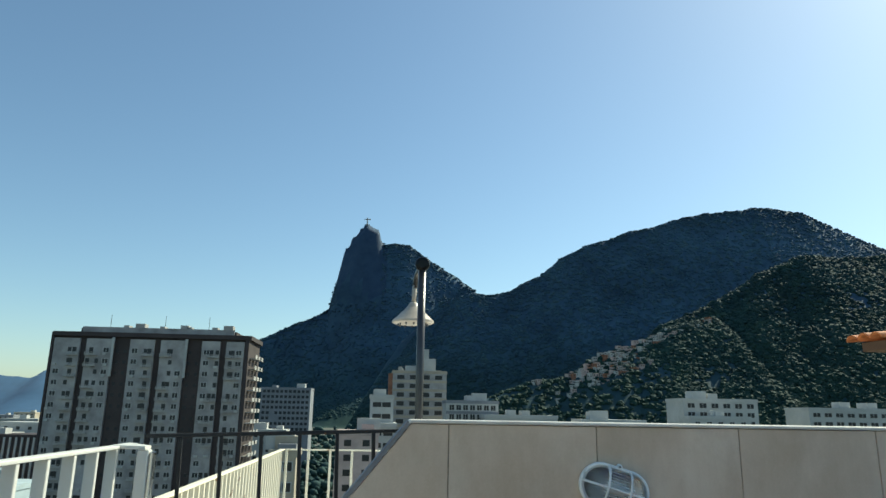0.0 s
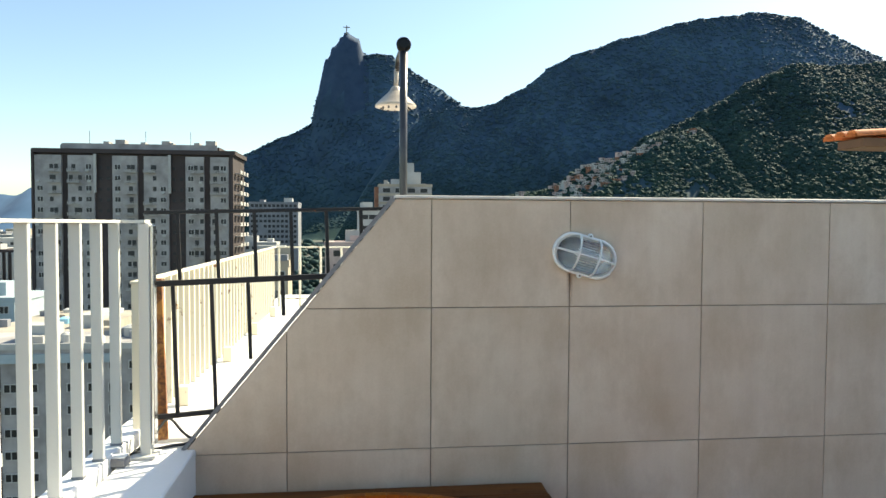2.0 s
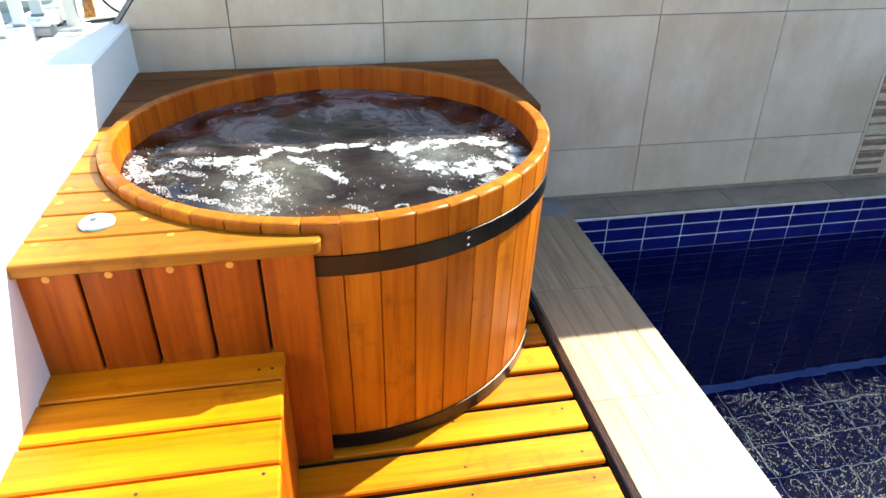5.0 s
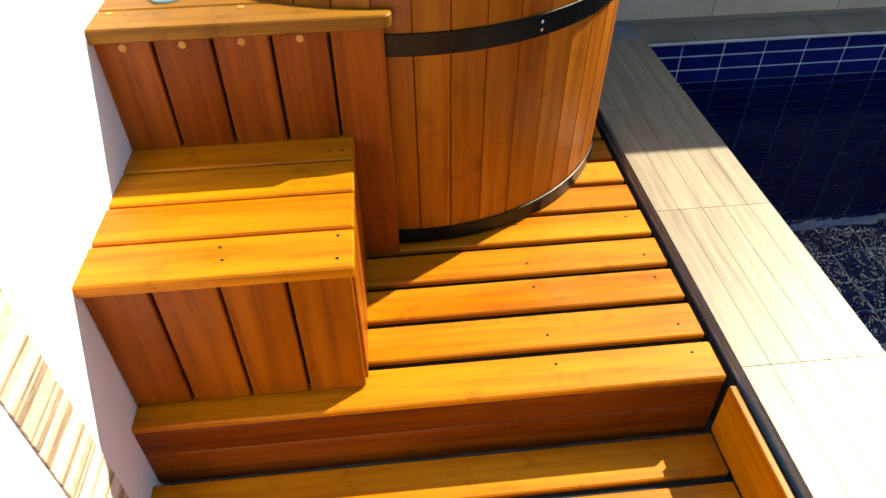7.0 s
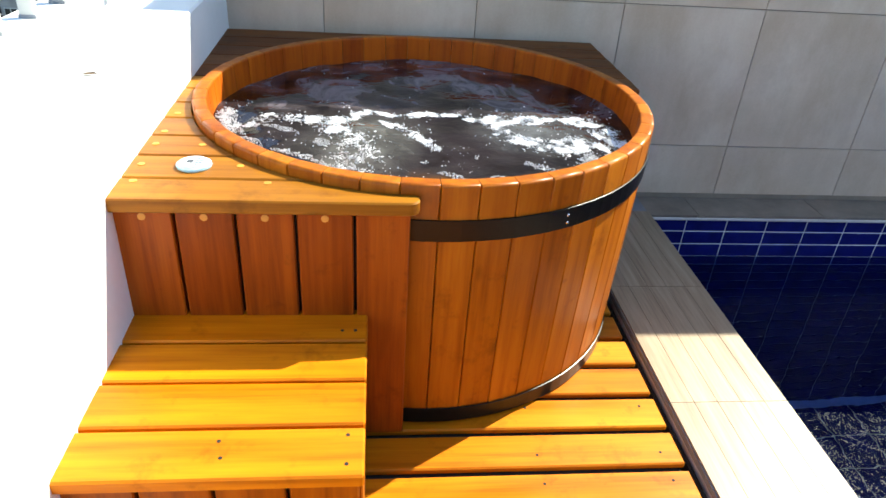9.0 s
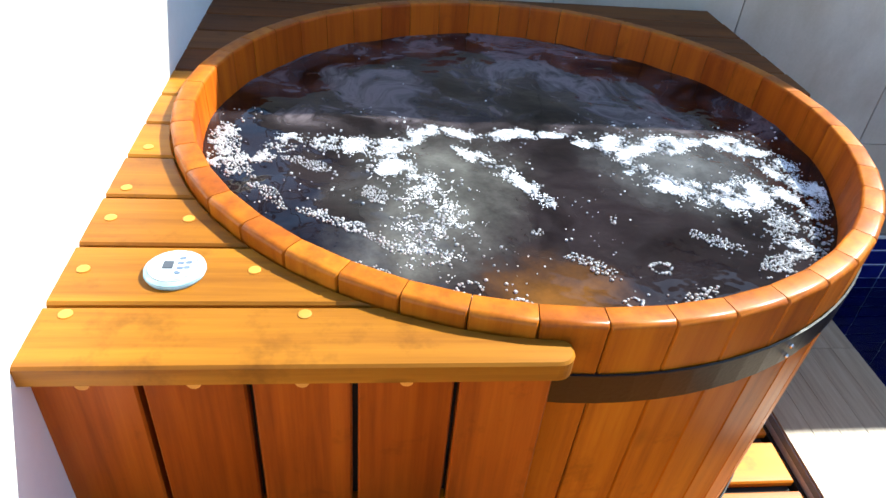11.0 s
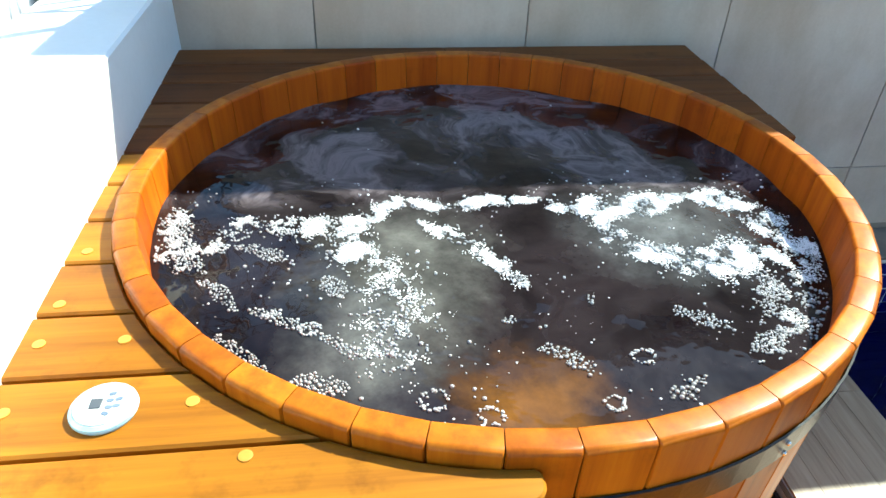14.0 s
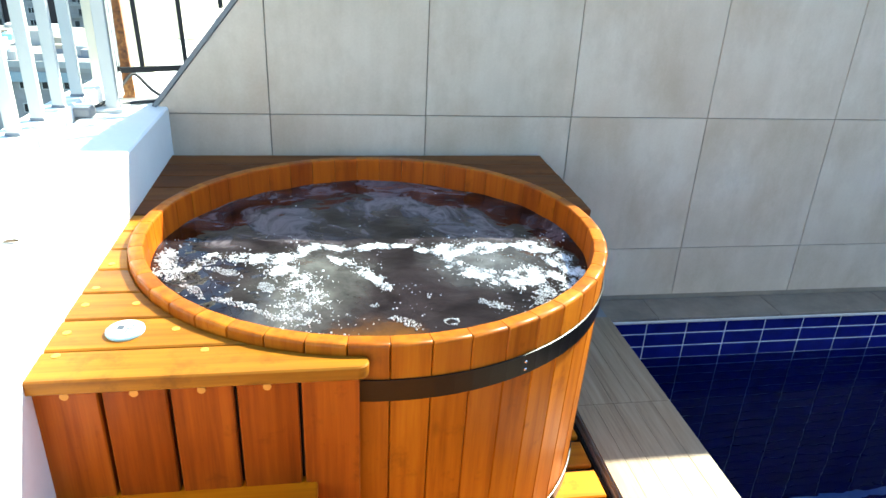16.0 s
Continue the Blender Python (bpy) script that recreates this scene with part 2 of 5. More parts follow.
def foliage_material(name, dark, mid, light, scale):
    m, nt, b = material(name)
    geo = nt.nodes.new("ShaderNodeNewGeometry")
    tc = nt.nodes.new("ShaderNodeTexCoord")
    big = noise_of(nt, tc.outputs["Object"], scale * 0.12, 3.0)
    small = noise_of(nt, tc.outputs["Object"], scale, 4.0, 0.7)
    c = ramp(nt, small, (0.3, dark), (0.55, mid), (0.78, light))
    c = mixed(nt, 0.7, c, ramp(nt, big, (0.3, grey(0.25)), (0.7, grey(0.75))), "SOFT_LIGHT")
    c = mixed(nt, 0.4, c, ramp(nt, geo.outputs["Random Per Island"], (0.0, grey(0.3)), (1.0, grey(0.7))), "SOFT_LIGHT")
    c = mixed(nt, ramp(nt, geo.outputs["Random Per Island"], (0.72, grey(0)), (0.95, grey(0.35))), c, (0.045, 0.058, 0.030))
    # Green low down; the haze blue in the colour stays higher up.
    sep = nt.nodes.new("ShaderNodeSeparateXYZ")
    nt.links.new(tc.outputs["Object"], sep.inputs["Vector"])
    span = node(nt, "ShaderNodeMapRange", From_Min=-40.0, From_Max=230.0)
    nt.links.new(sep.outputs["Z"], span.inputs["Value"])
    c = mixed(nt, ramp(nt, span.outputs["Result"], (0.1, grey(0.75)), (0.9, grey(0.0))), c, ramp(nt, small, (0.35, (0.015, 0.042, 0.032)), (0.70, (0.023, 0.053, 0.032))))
    nt.links.new(c, b.inputs["Base Color"])
    b.inputs["Roughness"].default_value = 0.8
    b.inputs["Specular IOR Level"].default_value = 0.2
    bump(nt, b, small, 0.6, 2.5)
    return m


def glass_material():
    m, nt, b = material("ribbed_glass")
    b.inputs["Base Color"].default_value = (0.95, 0.98, 0.97, 1)
    b.inputs["Transmission Weight"].default_value = 1.0
    b.inputs["Roughness"].default_value = 0.03
    wave = node(nt, "ShaderNodeTexWave", Scale=30.0)
    wave.bands_direction = "Z"
    nt.links.new(coords(nt, shuffle=False), wave.inputs["Vector"])
    bump(nt, b, wave.outputs["Fac"], 0.6, 0.004)
    return m


tile_mat = wall_tile_material()
grout = plain("grey_grout", (0.29, 0.235, 0.185), 0.9)
blue_grout = plain("white_grout", (0.78, 0.80, 0.84), 0.8)
curb_mat = curb_material()
white = plain("white_paint", (0.80, 0.80, 0.79), 0.55, spread=0.04, scale=3.0)
coping_mat = plain("pale_stone", (0.62, 0.58, 0.53), 0.5)
edge_mat = plain("grey_edge_trim", (0.20, 0.20, 0.21), 0.6, 0.1)
rail_white = rusty_material("white_rail_paint", (0.62, 0.605, 0.56), 0.72)
rail_cream = rusty_material("weathered_cream_paint", (0.78, 0.71, 0.56), 0.62)
rail_black = rusty_material("black_rail_paint", (0.010, 0.010, 0.011), 0.68)
rust_mat = rusty_material("rusted_steel", (0.45, 0.20, 0.05), 0.42)
blue_tile = plain("cobalt_glazed_tile", (0.007, 0.010, 0.135), 0.12, spread=0.3, scale=14.0, relief=0.05)
sunk_tile = plain("submerged_blue_tile", (0.006, 0.010, 0.12), 0.75, spread=0.3, scale=14.0, relief=0.05)
for n_ in sunk_tile.node_tree.nodes:
    if n_.type == "BSDF_PRINCIPLED":
        n_.inputs["Specular IOR Level"].default_value = 0.05
pipe_mat = plain("dull_steel_pipe", (0.085, 0.08, 0.08), 0.3, 0.7, fine=90.0)
black_iron = plain("black_steel_band", (0.012, 0.012, 0.012), 0.32, 0.6, fine=150.0)
chrome = plain("worn_chrome", (0.62, 0.62, 0.62), 0.2, 1.0, fine=150.0)
# Matte black: stands in for shade in gaps, also used on screws.
dark_gap = plain("matte_black", (0.012, 0.012, 0.012), 0.9)
white_plastic = plain("white_plastic", (0.78, 0.79, 0.78), 0.35, spread=0.03)
# Cream is the tone of the bell's shaded side, put into the base colour.
shade_cream_plastic = plain("shade_toned_cream_plastic", (0.50, 0.42, 0.34), 0.4, spread=0.2, scale=12.0)
pale_blue = plain("pale_blue_plastic", (0.32, 0.62, 0.78), 0.3, spread=0.05)
slate = plain("dark_print", (0.06, 0.07, 0.09), 0.5)
bezel_mat = plain("ice_blue_plastic", (0.34, 0.56, 0.66), 0.25, spread=0.25, scale=25.0)
panel_white = plain("printed_white_plastic", (0.52, 0.55, 0.57), 0.35, spread=0.12, scale=40.0)
key_mat = plain("grey_keypad", (0.11, 0.15, 0.22), 0.5)
stone_a = plain("brown_stone", (0.21, 0.145, 0.095), 0.8, spread=0.35, scale=20.0)
stone_b = plain("tan_stone", (0.54, 0.44, 0.33), 0.8, spread=0.25, scale=20.0)
stone_c = plain("ochre_stone", (0.31, 0.21, 0.135), 0.8, spread=0.3, scale=20.0)
# Lighter copy of the stone, with sunlight put into its colour.
stone_d = plain("sunlit_stone_rod", (0.72, 0.62, 0.50), 0.8, spread=0.15, scale=20.0)
clay = plain("orange_clay", (0.52, 0.17, 0.06), 0.8, spread=0.35, scale=9.0)
beam_mat = plain("brown_beam", (0.12, 0.06, 0.03), 0.7)
glass_mat = glass_material()
foam_mat = plain("white_foam", (0.88, 0.88, 0.90), 0.12, spread=0.03)
bubble_mat, nt_, bs_ = material("clear_bubbles")
bs_.inputs["Base Color"].default_value = (0.92, 0.92, 0.94, 1)
bs_.inputs["Transmission Weight"].default_value = 0.60
bs_.inputs["Roughness"].default_value = 0.05
bs_.inputs["IOR"].default_value = 1.15
bs_.inputs["Coat Weight"].default_value, bs_.inputs["Coat Roughness"].default_value = 1.0, 0.05
# Pale colour for the lumps that imitate sun glints on the pool.
speck_mat = plain("pale_glint_specks", (0.74, 0.78, 0.84), 0.2, spread=0.2, scale=40.0)
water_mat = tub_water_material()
pool_mat = pool_water_material()
cord_mat = plain("black_cord", (0.015, 0.015, 0.016), 0.5)
screed = plain("terrace_screed", (0.33, 0.31, 0.28), 0.8, spread=0.12, scale=2.0)
concrete = plain("weathered_concrete", (0.37, 0.36, 0.34), 0.85, spread=0.2, scale=0.15, fine=1.5)
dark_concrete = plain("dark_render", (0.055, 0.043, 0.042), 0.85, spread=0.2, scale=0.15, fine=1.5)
cream_render = plain("cream_render", (0.42, 0.36, 0.28), 0.85, spread=0.15, scale=0.15, fine=1.5)
tower_panel = plain("weathered_grey_panel", (0.34, 0.325, 0.315), 0.85, spread=0.3, scale=0.25, fine=1.2)
white_render = plain("white_render", (0.44, 0.44, 0.42), 0.8, spread=0.12, scale=0.15, fine=1.5)
grey_render = plain("grey_render", (0.22, 0.23, 0.25), 0.85, spread=0.15, scale=0.15, fine=1.5)
rose_render = plain("rose_render", (0.46, 0.36, 0.33), 0.85, spread=0.2, scale=0.2, fine=1.5)
beige_roof = plain("beige_screed_roof", (0.36, 0.325, 0.27), 0.9, spread=0.12, scale=0.2, fine=1.5)
pale_wash = plain("pale_blue_wash", (0.36, 0.44, 0.47), 0.85, spread=0.1, scale=0.2, fine=1.5)
brick_render = plain("red_brick_render", (0.30, 0.14, 0.085), 0.9, spread=0.3, scale=0.3, fine=2.0)
pane_mat = plain("dark_window_glass", (0.010, 0.012, 0.015), 0.35, spread=0.2)
asphalt = plain("city_ground", (0.09, 0.10, 0.085), 0.9, spread=0.5, scale=0.02, fine=0.2)
near_mat = foliage_material("near_canopy", (0.009, 0.027, 0.034), (0.015, 0.041, 0.043), (0.027, 0.062, 0.053), 0.03)
# Far foliage and rock tones carry blue haze in their base colour.
forest_mat = foliage_material("hazed_forest_canopy", (0.034, 0.074, 0.122), (0.046, 0.096, 0.140), (0.062, 0.120, 0.144), 0.05)
soil_mat = foliage_material("hazed_undergrowth", (0.029, 0.064, 0.110), (0.041, 0.083, 0.130), (0.055, 0.108, 0.134), 0.05)
rock_mat = foliage_material("hazed_rock_and_scrub", (0.024, 0.050, 0.094), (0.034, 0.064, 0.112), (0.046, 0.076, 0.118), 0.03)
stain_mat, nt_, bs_ = material("rust_stain")
bs_.inputs["Base Color"].default_value, bs_.inputs["Roughness"].default_value = (0.16, 0.07, 0.025, 1), 0.8
sx_ = nt_.nodes.new("ShaderNodeSeparateXYZ")
nt_.links.new(nt_.nodes.new("ShaderNodeTexCoord").outputs["Generated"], sx_.inputs["Vector"])
fade_ = mixed(nt_, 1.0, ramp(nt_, sx_.outputs["Z"], (0.0, grey(0)), (1.0, grey(0.85))), ramp(nt_, sx_.outputs["X"], (0.0, grey(0)), (0.5, grey(1)), (1.0, grey(0))), "MULTIPLY")
nt_.links.new(mixed(nt_, 1.0, fade_, ramp(nt_, noise_of(nt_, coords(nt_, (60.0, 60.0, 12.0)), 1.0), (0.3, grey(0.25)), (0.7, grey(1))), "MULTIPLY"), bs_.inputs["Alpha"])
# Blue of the hazy distance is put into the base colour.
haze_hill = plain("hazed_distant_hill", (0.035, 0.085, 0.16), 1.0, spread=0.1, scale=0.004, fine=0.02)


# ---- mesh helpers ----
def box(bm, x0, x1, y0, y1, z0, z1, bevel=0.0):
    v = [bm.verts.new((x, y, z)) for z in (z0, z1) for y in (y0, y1) for x in (x0, x1)]
    fs = [(0, 2, 3, 1), (4, 5, 7, 6), (0, 1, 5, 4), (1, 3, 7, 5), (3, 2, 6, 7), (2, 0, 4, 6)]
    faces = [bm.faces.new([v[i] for i in f]) for f in fs]
    if bevel:
        edges = list({e for f in faces for e in f.edges})
        bmesh.ops.bevel(bm, geom=edges, offset=bevel, segments=1, profile=0.7, affect="EDGES")
    return bm


def block(x0, x1, y0, y1, z0, z1, bevel=0.0):
    return box(bmesh.new(), x0, x1, y0, y1, z0, z1, bevel)


def prism(outline, a0, a1, axis="z", bevel=0.0):
    """A flat outline pushed from a0 to a1 along an axis. The outline holds the two other coordinates."""
    bm = bmesh.new()

    def at(p, a):
        return {"z": (p[0], p[1], a), "y": (p[0], a, p[1]), "x": (a, p[0], p[1])}[axis]

    lo, hi = ([bm.verts.new(at(p, a)) for p in outline] for a in (a0, a1))
    bm.faces.new(lo)
    bm.faces.new(hi)
    n = len(outline)
    for i in range(n):
        bm.faces.new((lo[i], lo[(i + 1) % n], hi[(i + 1) % n], hi[i]))
    bmesh.ops.recalc_face_normals(bm, faces=bm.faces[:])
    if bevel:
        edges = [e for e in bm.edges if {v for v in e.verts} <= set(lo) or {v for v in e.verts} <= set(hi)]
        bmesh.ops.bevel(bm, geom=edges, offset=bevel, segments=1, profile=0.7, affect="EDGES")
    return bm


def tube(bm, pts, r, n=10, closed=False):
    """A round bar along a line of points."""
    pts = [Vector(p) for p in pts]
    rings, count = [], len(pts)
    for i, p in enumerate(pts):
        a = pts[(i - 1) % count] if closed or i else p
        b = pts[(i + 1) % count] if closed or i < count - 1 else p
        d = (b - a).normalized()
        side = d.cross(Vector((0.13, 0.21, 1)) if abs(d.z) < 0.9 else Vector((1, 0.1, 0.07))).normalized()
        up = side.cross(d)
        rings.append([bm.verts.new(p + r * (math.cos(t) * side + math.sin(t) * up)) for t in (2 * math.pi * k / n for k in range(n))])
    last = count if closed else count - 1
    for i in range(last):
        a, b = rings[i], rings[(i + 1) % count]
        for k in range(n):
            bm.faces.new((a[k], a[(k + 1) % n], b[(k + 1) % n], b[k]))
    if not closed:
        bm.faces.new(rings[0][::-1])
        bm.faces.new(rings[-1])
    bmesh.ops.recalc_face_normals(bm, faces=bm.faces[:])
    return bm


def lathe(profile, n=24, bm=None, centre=(0, 0, 0)):
    """A closed turned body: a profile of (radius, height) round the z axis."""
    bm = bm or bmesh.new()
    rings = [[bm.verts.new((centre[0] + r * math.cos(2 * math.pi * k / n), centre[1] + r * math.sin(2 * math.pi * k / n), centre[2] + z)) for k in range(n)] for r, z in profile]
    for a, b in zip(rings, rings[1:]):
        for k in range(n):
            bm.faces.new((a[k], a[(k + 1) % n], b[(k + 1) % n], b[k]))
    bm.faces.new(rings[0][::-1])
    bm.faces.new(rings[-1])
    bmesh.ops.recalc_face_normals(bm, faces=bm.faces[:])
    return bm


def oval(a, b, n=40):
    """A stadium outline, a long and b high."""
    out = []
    for s in (1, -1):
        for k in range(n // 2 + 1):
            t = -math.pi / 2 + math.pi * k / (n // 2)
            out.append((s * (a - b + b * math.cos(t)), s * b * math.sin(t)))
    return out


def mesh_of(name, bm, mat, smooth=False):
    me = bpy.data.meshes.new(name)
    bm.to_mesh(me)
    bm.free()
    me.materials.append(mat)
    if smooth:
        for p in me.polygons:
            p.use_smooth = True
    return me


def thing(name, label, category, loc=(0, 0, 0), group="", kind=""):
    ob = tagged(new(name), label, category, group, kind)
    ob.location = loc
    return ob


def place(name, me, parent=None, loc=(0, 0, 0), label=""):
    ob = new(name, me)
    ob.location = loc
    if parent:
        ob.parent = parent
    if label:
        ob["label"] = label
    return ob


def part(name, bm, mat, parent, label="", loc=(0, 0, 0), smooth=False):
    return place(name, mesh_of(name, bm, mat, smooth), parent, loc, label)


def solid(name, bm, mat, label, category, kind="", group="", loc=(0, 0, 0), smooth=False):
    return tagged(place(name, mesh_of(name, bm, mat, smooth), None, loc), label, category, group, kind)


# ---- the plan ----
WALL_Y = 2.885            # face of the tiled wall
WALL_TOP = 1.915
FACE_X = -0.585           # inner face of the parapet
PARAPET = 0.88            # its top
DECK_R = 0.795            # right end of the deck
DECK_F = 0.885            # front edge of the upper deck
LOWER = -0.19             # lower deck
STEP_Z, STEP_F, STEP_R = 0.392, 0.932, -0.043
PLAT_Z, PLAT_F = 0.70, 1.388
TUB_C, TUB_R, TUB_TOP = (0.123, 2.093), 0.667, 0.726
CURB_X0, CURB_X1, CURB_Z = 0.822, 1.185, 0.012
POOL_Y1, WATER_Z = 2.712, -0.226

# ---- ground, terrace, walls ----
solid("ground", block(-4500, 4500, -1500, 4900, -47, -46), asphalt, "dull green-grey city ground far below", "ground", "structure")
solid("building_core", block(-0.95, 6.0, -4.2, 9.0, -46, -1.9), white_render, "white rendered apartment block under the terrace", "building", "structure")
solid("parapet_base", block(-0.95, -0.853, -4.0, 3.04, -0.5, PARAPET - 0.052), white, "outer part of the white parapet", "parapet", "structure")
solid("parapet_kerb", block(-0.955, -0.866, -4.0, 3.04, PARAPET - 0.05, 0.928, 0.006), white, "low white kerb along the outer edge of the parapet", "kerb", "structure")
solid("floor", block(-0.95, 0.80, -4.0, 2.9, -0.5, -0.245), screed, "pale screed terrace floor under the deck", "floor", "structure")
# Unseen wall added behind the camera; grey and low to limit bounced light.
solid("wall_south", block(-0.95, 6.0, -4.2, -4.0, -1.9, 2.4), grey_render, "unseen plain grey wall added to close the terrace", "wall", "structure")
solid("wall_east", block(5.2, 5.4, -4.0, 2.885, -1.9, 1.9), white, "plain white wall beyond the pool", "wall", "structure")

FACE_S, FACE_N = FACE_X + 0.013, FACE_X - 0.019   # the inner face is skewed a little to fit the camera's view
parapet = solid("wall_west", prism([(FACE_S, -4.0), (FACE_S, 1.3), (FACE_N, 2.99), (-0.852, 2.99), (-0.852, -4.0)], -0.5, PARAPET, "z", 0.006), white,
                "white painted parapet with a broad flat top", "parapet", "structure")

# tiled wall: core with a slanted end
SLANT = [(-0.645, 0.875), (0.215, WALL_TOP)]
wall = solid("wall_north", prism([(FACE_X - 0.03, -1.7), (5.2, -1.7), (5.2, WALL_TOP - 0.002), (0.225, WALL_TOP - 0.002), (-0.63, 0.882), (FACE_X - 0.03, 0.882)], WALL_Y + 0.006, WALL_Y + 0.16, "y"), grout,
             "beige porcelain-tiled wall with a slanted end", "wall", "structure")


def clipped(poly, a, b):
    """The part of a polygon that lies to the right of the line a-b."""
    out = []

    def side(p):
        return (b[0] - a[0]) * (p[1] - a[1]) - (b[1] - a[1]) * (p[0] - a[0])

    for p, q in zip(poly, poly[1:] + poly[:1]):
        sp, sq = side(p), side(q)
        if sp <= 0:
            out.append(p)
        if (sp < 0) != (sq < 0) and sp != sq:
            t = sp / (sp - sq)
            out.append((p[0] + t * (q[0] - p[0]), p[1] + t * (q[1] - p[1])))
    return out


# coping and slanted trim
solid("coping", prism([(0.205, WALL_TOP), (5.2, WALL_TOP), (5.2, WALL_TOP + 0.014), (0.212, WALL_TOP + 0.014)], WALL_Y - 0.012, WALL_Y + 0.175, "y", 0.003), coping_mat,
      "thin pale stone coping on the tiled wall", "coping", "structure")
d = (Vector((SLANT[1][0], 0, SLANT[1][1])) - Vector((SLANT[0][0], 0, SLANT[0][1]))).normalized()
nrm = Vector((-d.z, 0, d.x))
q = [Vector((SLANT[0][0], 0, SLANT[0][1])), Vector((SLANT[1][0], 0, SLANT[1][1]))]
q = [q[0], q[1], q[1] + nrm * 0.016, q[0] + nrm * 0.016]
solid("trim", prism([(p.x, p.z) for p in q], WALL_Y - 0.008, WALL_Y + 0.165, "y"), edge_mat, "grey metal edge trim on the slanted wall end", "trim", "structure")

# pool basin: shell, curb, water
solid("pool_floor", block(CURB_X1, 5.2, -3.0, POOL_Y1, -1.6, -1.45), blue_grout, "pale grouted pool floor", "pool floor", "structure")
pool_wall = solid("pool_wall", block(0.81, 5.2, POOL_Y1 + 0.006, WALL_Y + 0.004, -1.45, -0.012), blue_grout, "grouted pool wall below the tiled wall", "pool wall", "structure")
pool_side = solid("pool_side", block(0.83, CURB_X1 - 0.012, -3.0, POOL_Y1, -1.45, -0.012), blue_grout, "pool side wall under the curb", "pool wall", "structure")
solid("pool_end", block(CURB_X1, 5.2, -3.2, -3.0, -1.45, -0.012), blue_tile, "blue tiled far end of the pool", "pool wall", "structure")


def water_sheet(x0, x1, y0, y1, z):
    bm = bmesh.new()
    vs = [bm.verts.new(p) for p in ((x0, y0, z), (x1, y0, z), (x1, y1, z), (x0, y1, z))]
    bm.faces.new(vs)
    return bm


pool_water = solid("water", water_sheet(CURB_X1 - 0.01, 5.2, -3.0, POOL_Y1 + 0.004, WATER_Z), pool_mat, "dark blue pool water with small ripples", "water", "structure")
pool_water.visible_shadow = False

# ---- the decks ----
deck = thing("wooden_deck", "orange varnished timber deck of spaced boards", "deck", (0, 0, 0), kind="structure")
deck_boards = []
PITCH = 0.1335
me = mesh_of("board", block(-0.685, 0.685, -0.0555, 0.0555, -0.004, 0.016, 0.004), wood_x)
for i in range(9):
    deck_boards.append(place("board", me, deck, (FACE_X + 0.69, DECK_F + 0.0585 + i * PITCH, -0.016)))
# Black block painted in for the shade below the board gaps.
part("joist", block(-0.56, 0.78, DECK_F + 0.03, 2.2, -0.24, -0.021), dark_gap, deck, "black block for the shade under the boards")
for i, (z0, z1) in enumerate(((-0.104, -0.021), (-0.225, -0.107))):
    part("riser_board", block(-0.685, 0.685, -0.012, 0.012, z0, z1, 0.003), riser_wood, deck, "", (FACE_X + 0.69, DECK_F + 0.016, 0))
low = thing("lower_deck", "orange varnished timber deck one step down", "deck", (0, 0, 0), kind="structure")
for i in range(12):
    place("board", me, low, (FACE_X + 0.69, DECK_F - 0.077 - i * PITCH, LOWER - 0.016))
part("side_board", block(-0.01, 0.01, -1.0, 0.87, LOWER + 0.004, -0.012, 0.003), wood_y, low, "", (DECK_R + 0.003, 0, 0))
# Another black block, giving the lower deck's gaps their shade.
part("joist", block(-0.56, 0.78, -1.0, DECK_F - 0.01, -0.243, LOWER - 0.021), dark_gap, low, "black block for the shade under the boards")
# Black strip added where an open gap lies in shade.
solid("gap_strip", block(DECK_R + 0.014, CURB_X0 - 0.002, -3.0, 2.7, -0.2, -0.03), dark_gap, "black strip standing in for the dark gap beside the pool curb", "strip", "structure")

# ---- step box ----
step = thing("wooden_step", "orange varnished slatted box step on the deck", "step", (0, 0, 0))
w = STEP_R - FACE_X - 0.004
for i in range(4):
    part("tread_board", block(-w / 2, w / 2, -0.0598, 0.0598, -0.03, 0, 0.004), wood_x, step, "", (FACE_X + 0.004 + w / 2, STEP_F + 0.061 + i * 0.1275, STEP_Z))
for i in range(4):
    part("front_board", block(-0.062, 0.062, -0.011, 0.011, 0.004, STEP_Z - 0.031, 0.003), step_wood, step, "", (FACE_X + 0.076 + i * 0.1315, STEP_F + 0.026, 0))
# Black sheet in place of the shade inside the step box.
part("front_backing", block(FACE_X + 0.006, STEP_R - 0.03, STEP_F + 0.04, STEP_F + 0.05, 0.004, STEP_Z - 0.032), dark_gap, step, "black sheet for the shade behind the slats")
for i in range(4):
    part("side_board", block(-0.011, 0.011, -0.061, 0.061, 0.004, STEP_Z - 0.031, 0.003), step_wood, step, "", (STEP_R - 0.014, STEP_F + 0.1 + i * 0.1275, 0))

# ---- platform round the tub ----
plat = thing("tub_platform", "orange timber platform fitted round a hot tub", "platform", (0, 0, 0))


def tub_arc(y, r):
    dy = y - TUB_C[1]
    return math.sqrt(max(0.0, r * r - dy * dy))


def tub_arc_y(x, r):
    return tub_arc(TUB_C[1] + x - TUB_C[0], r)


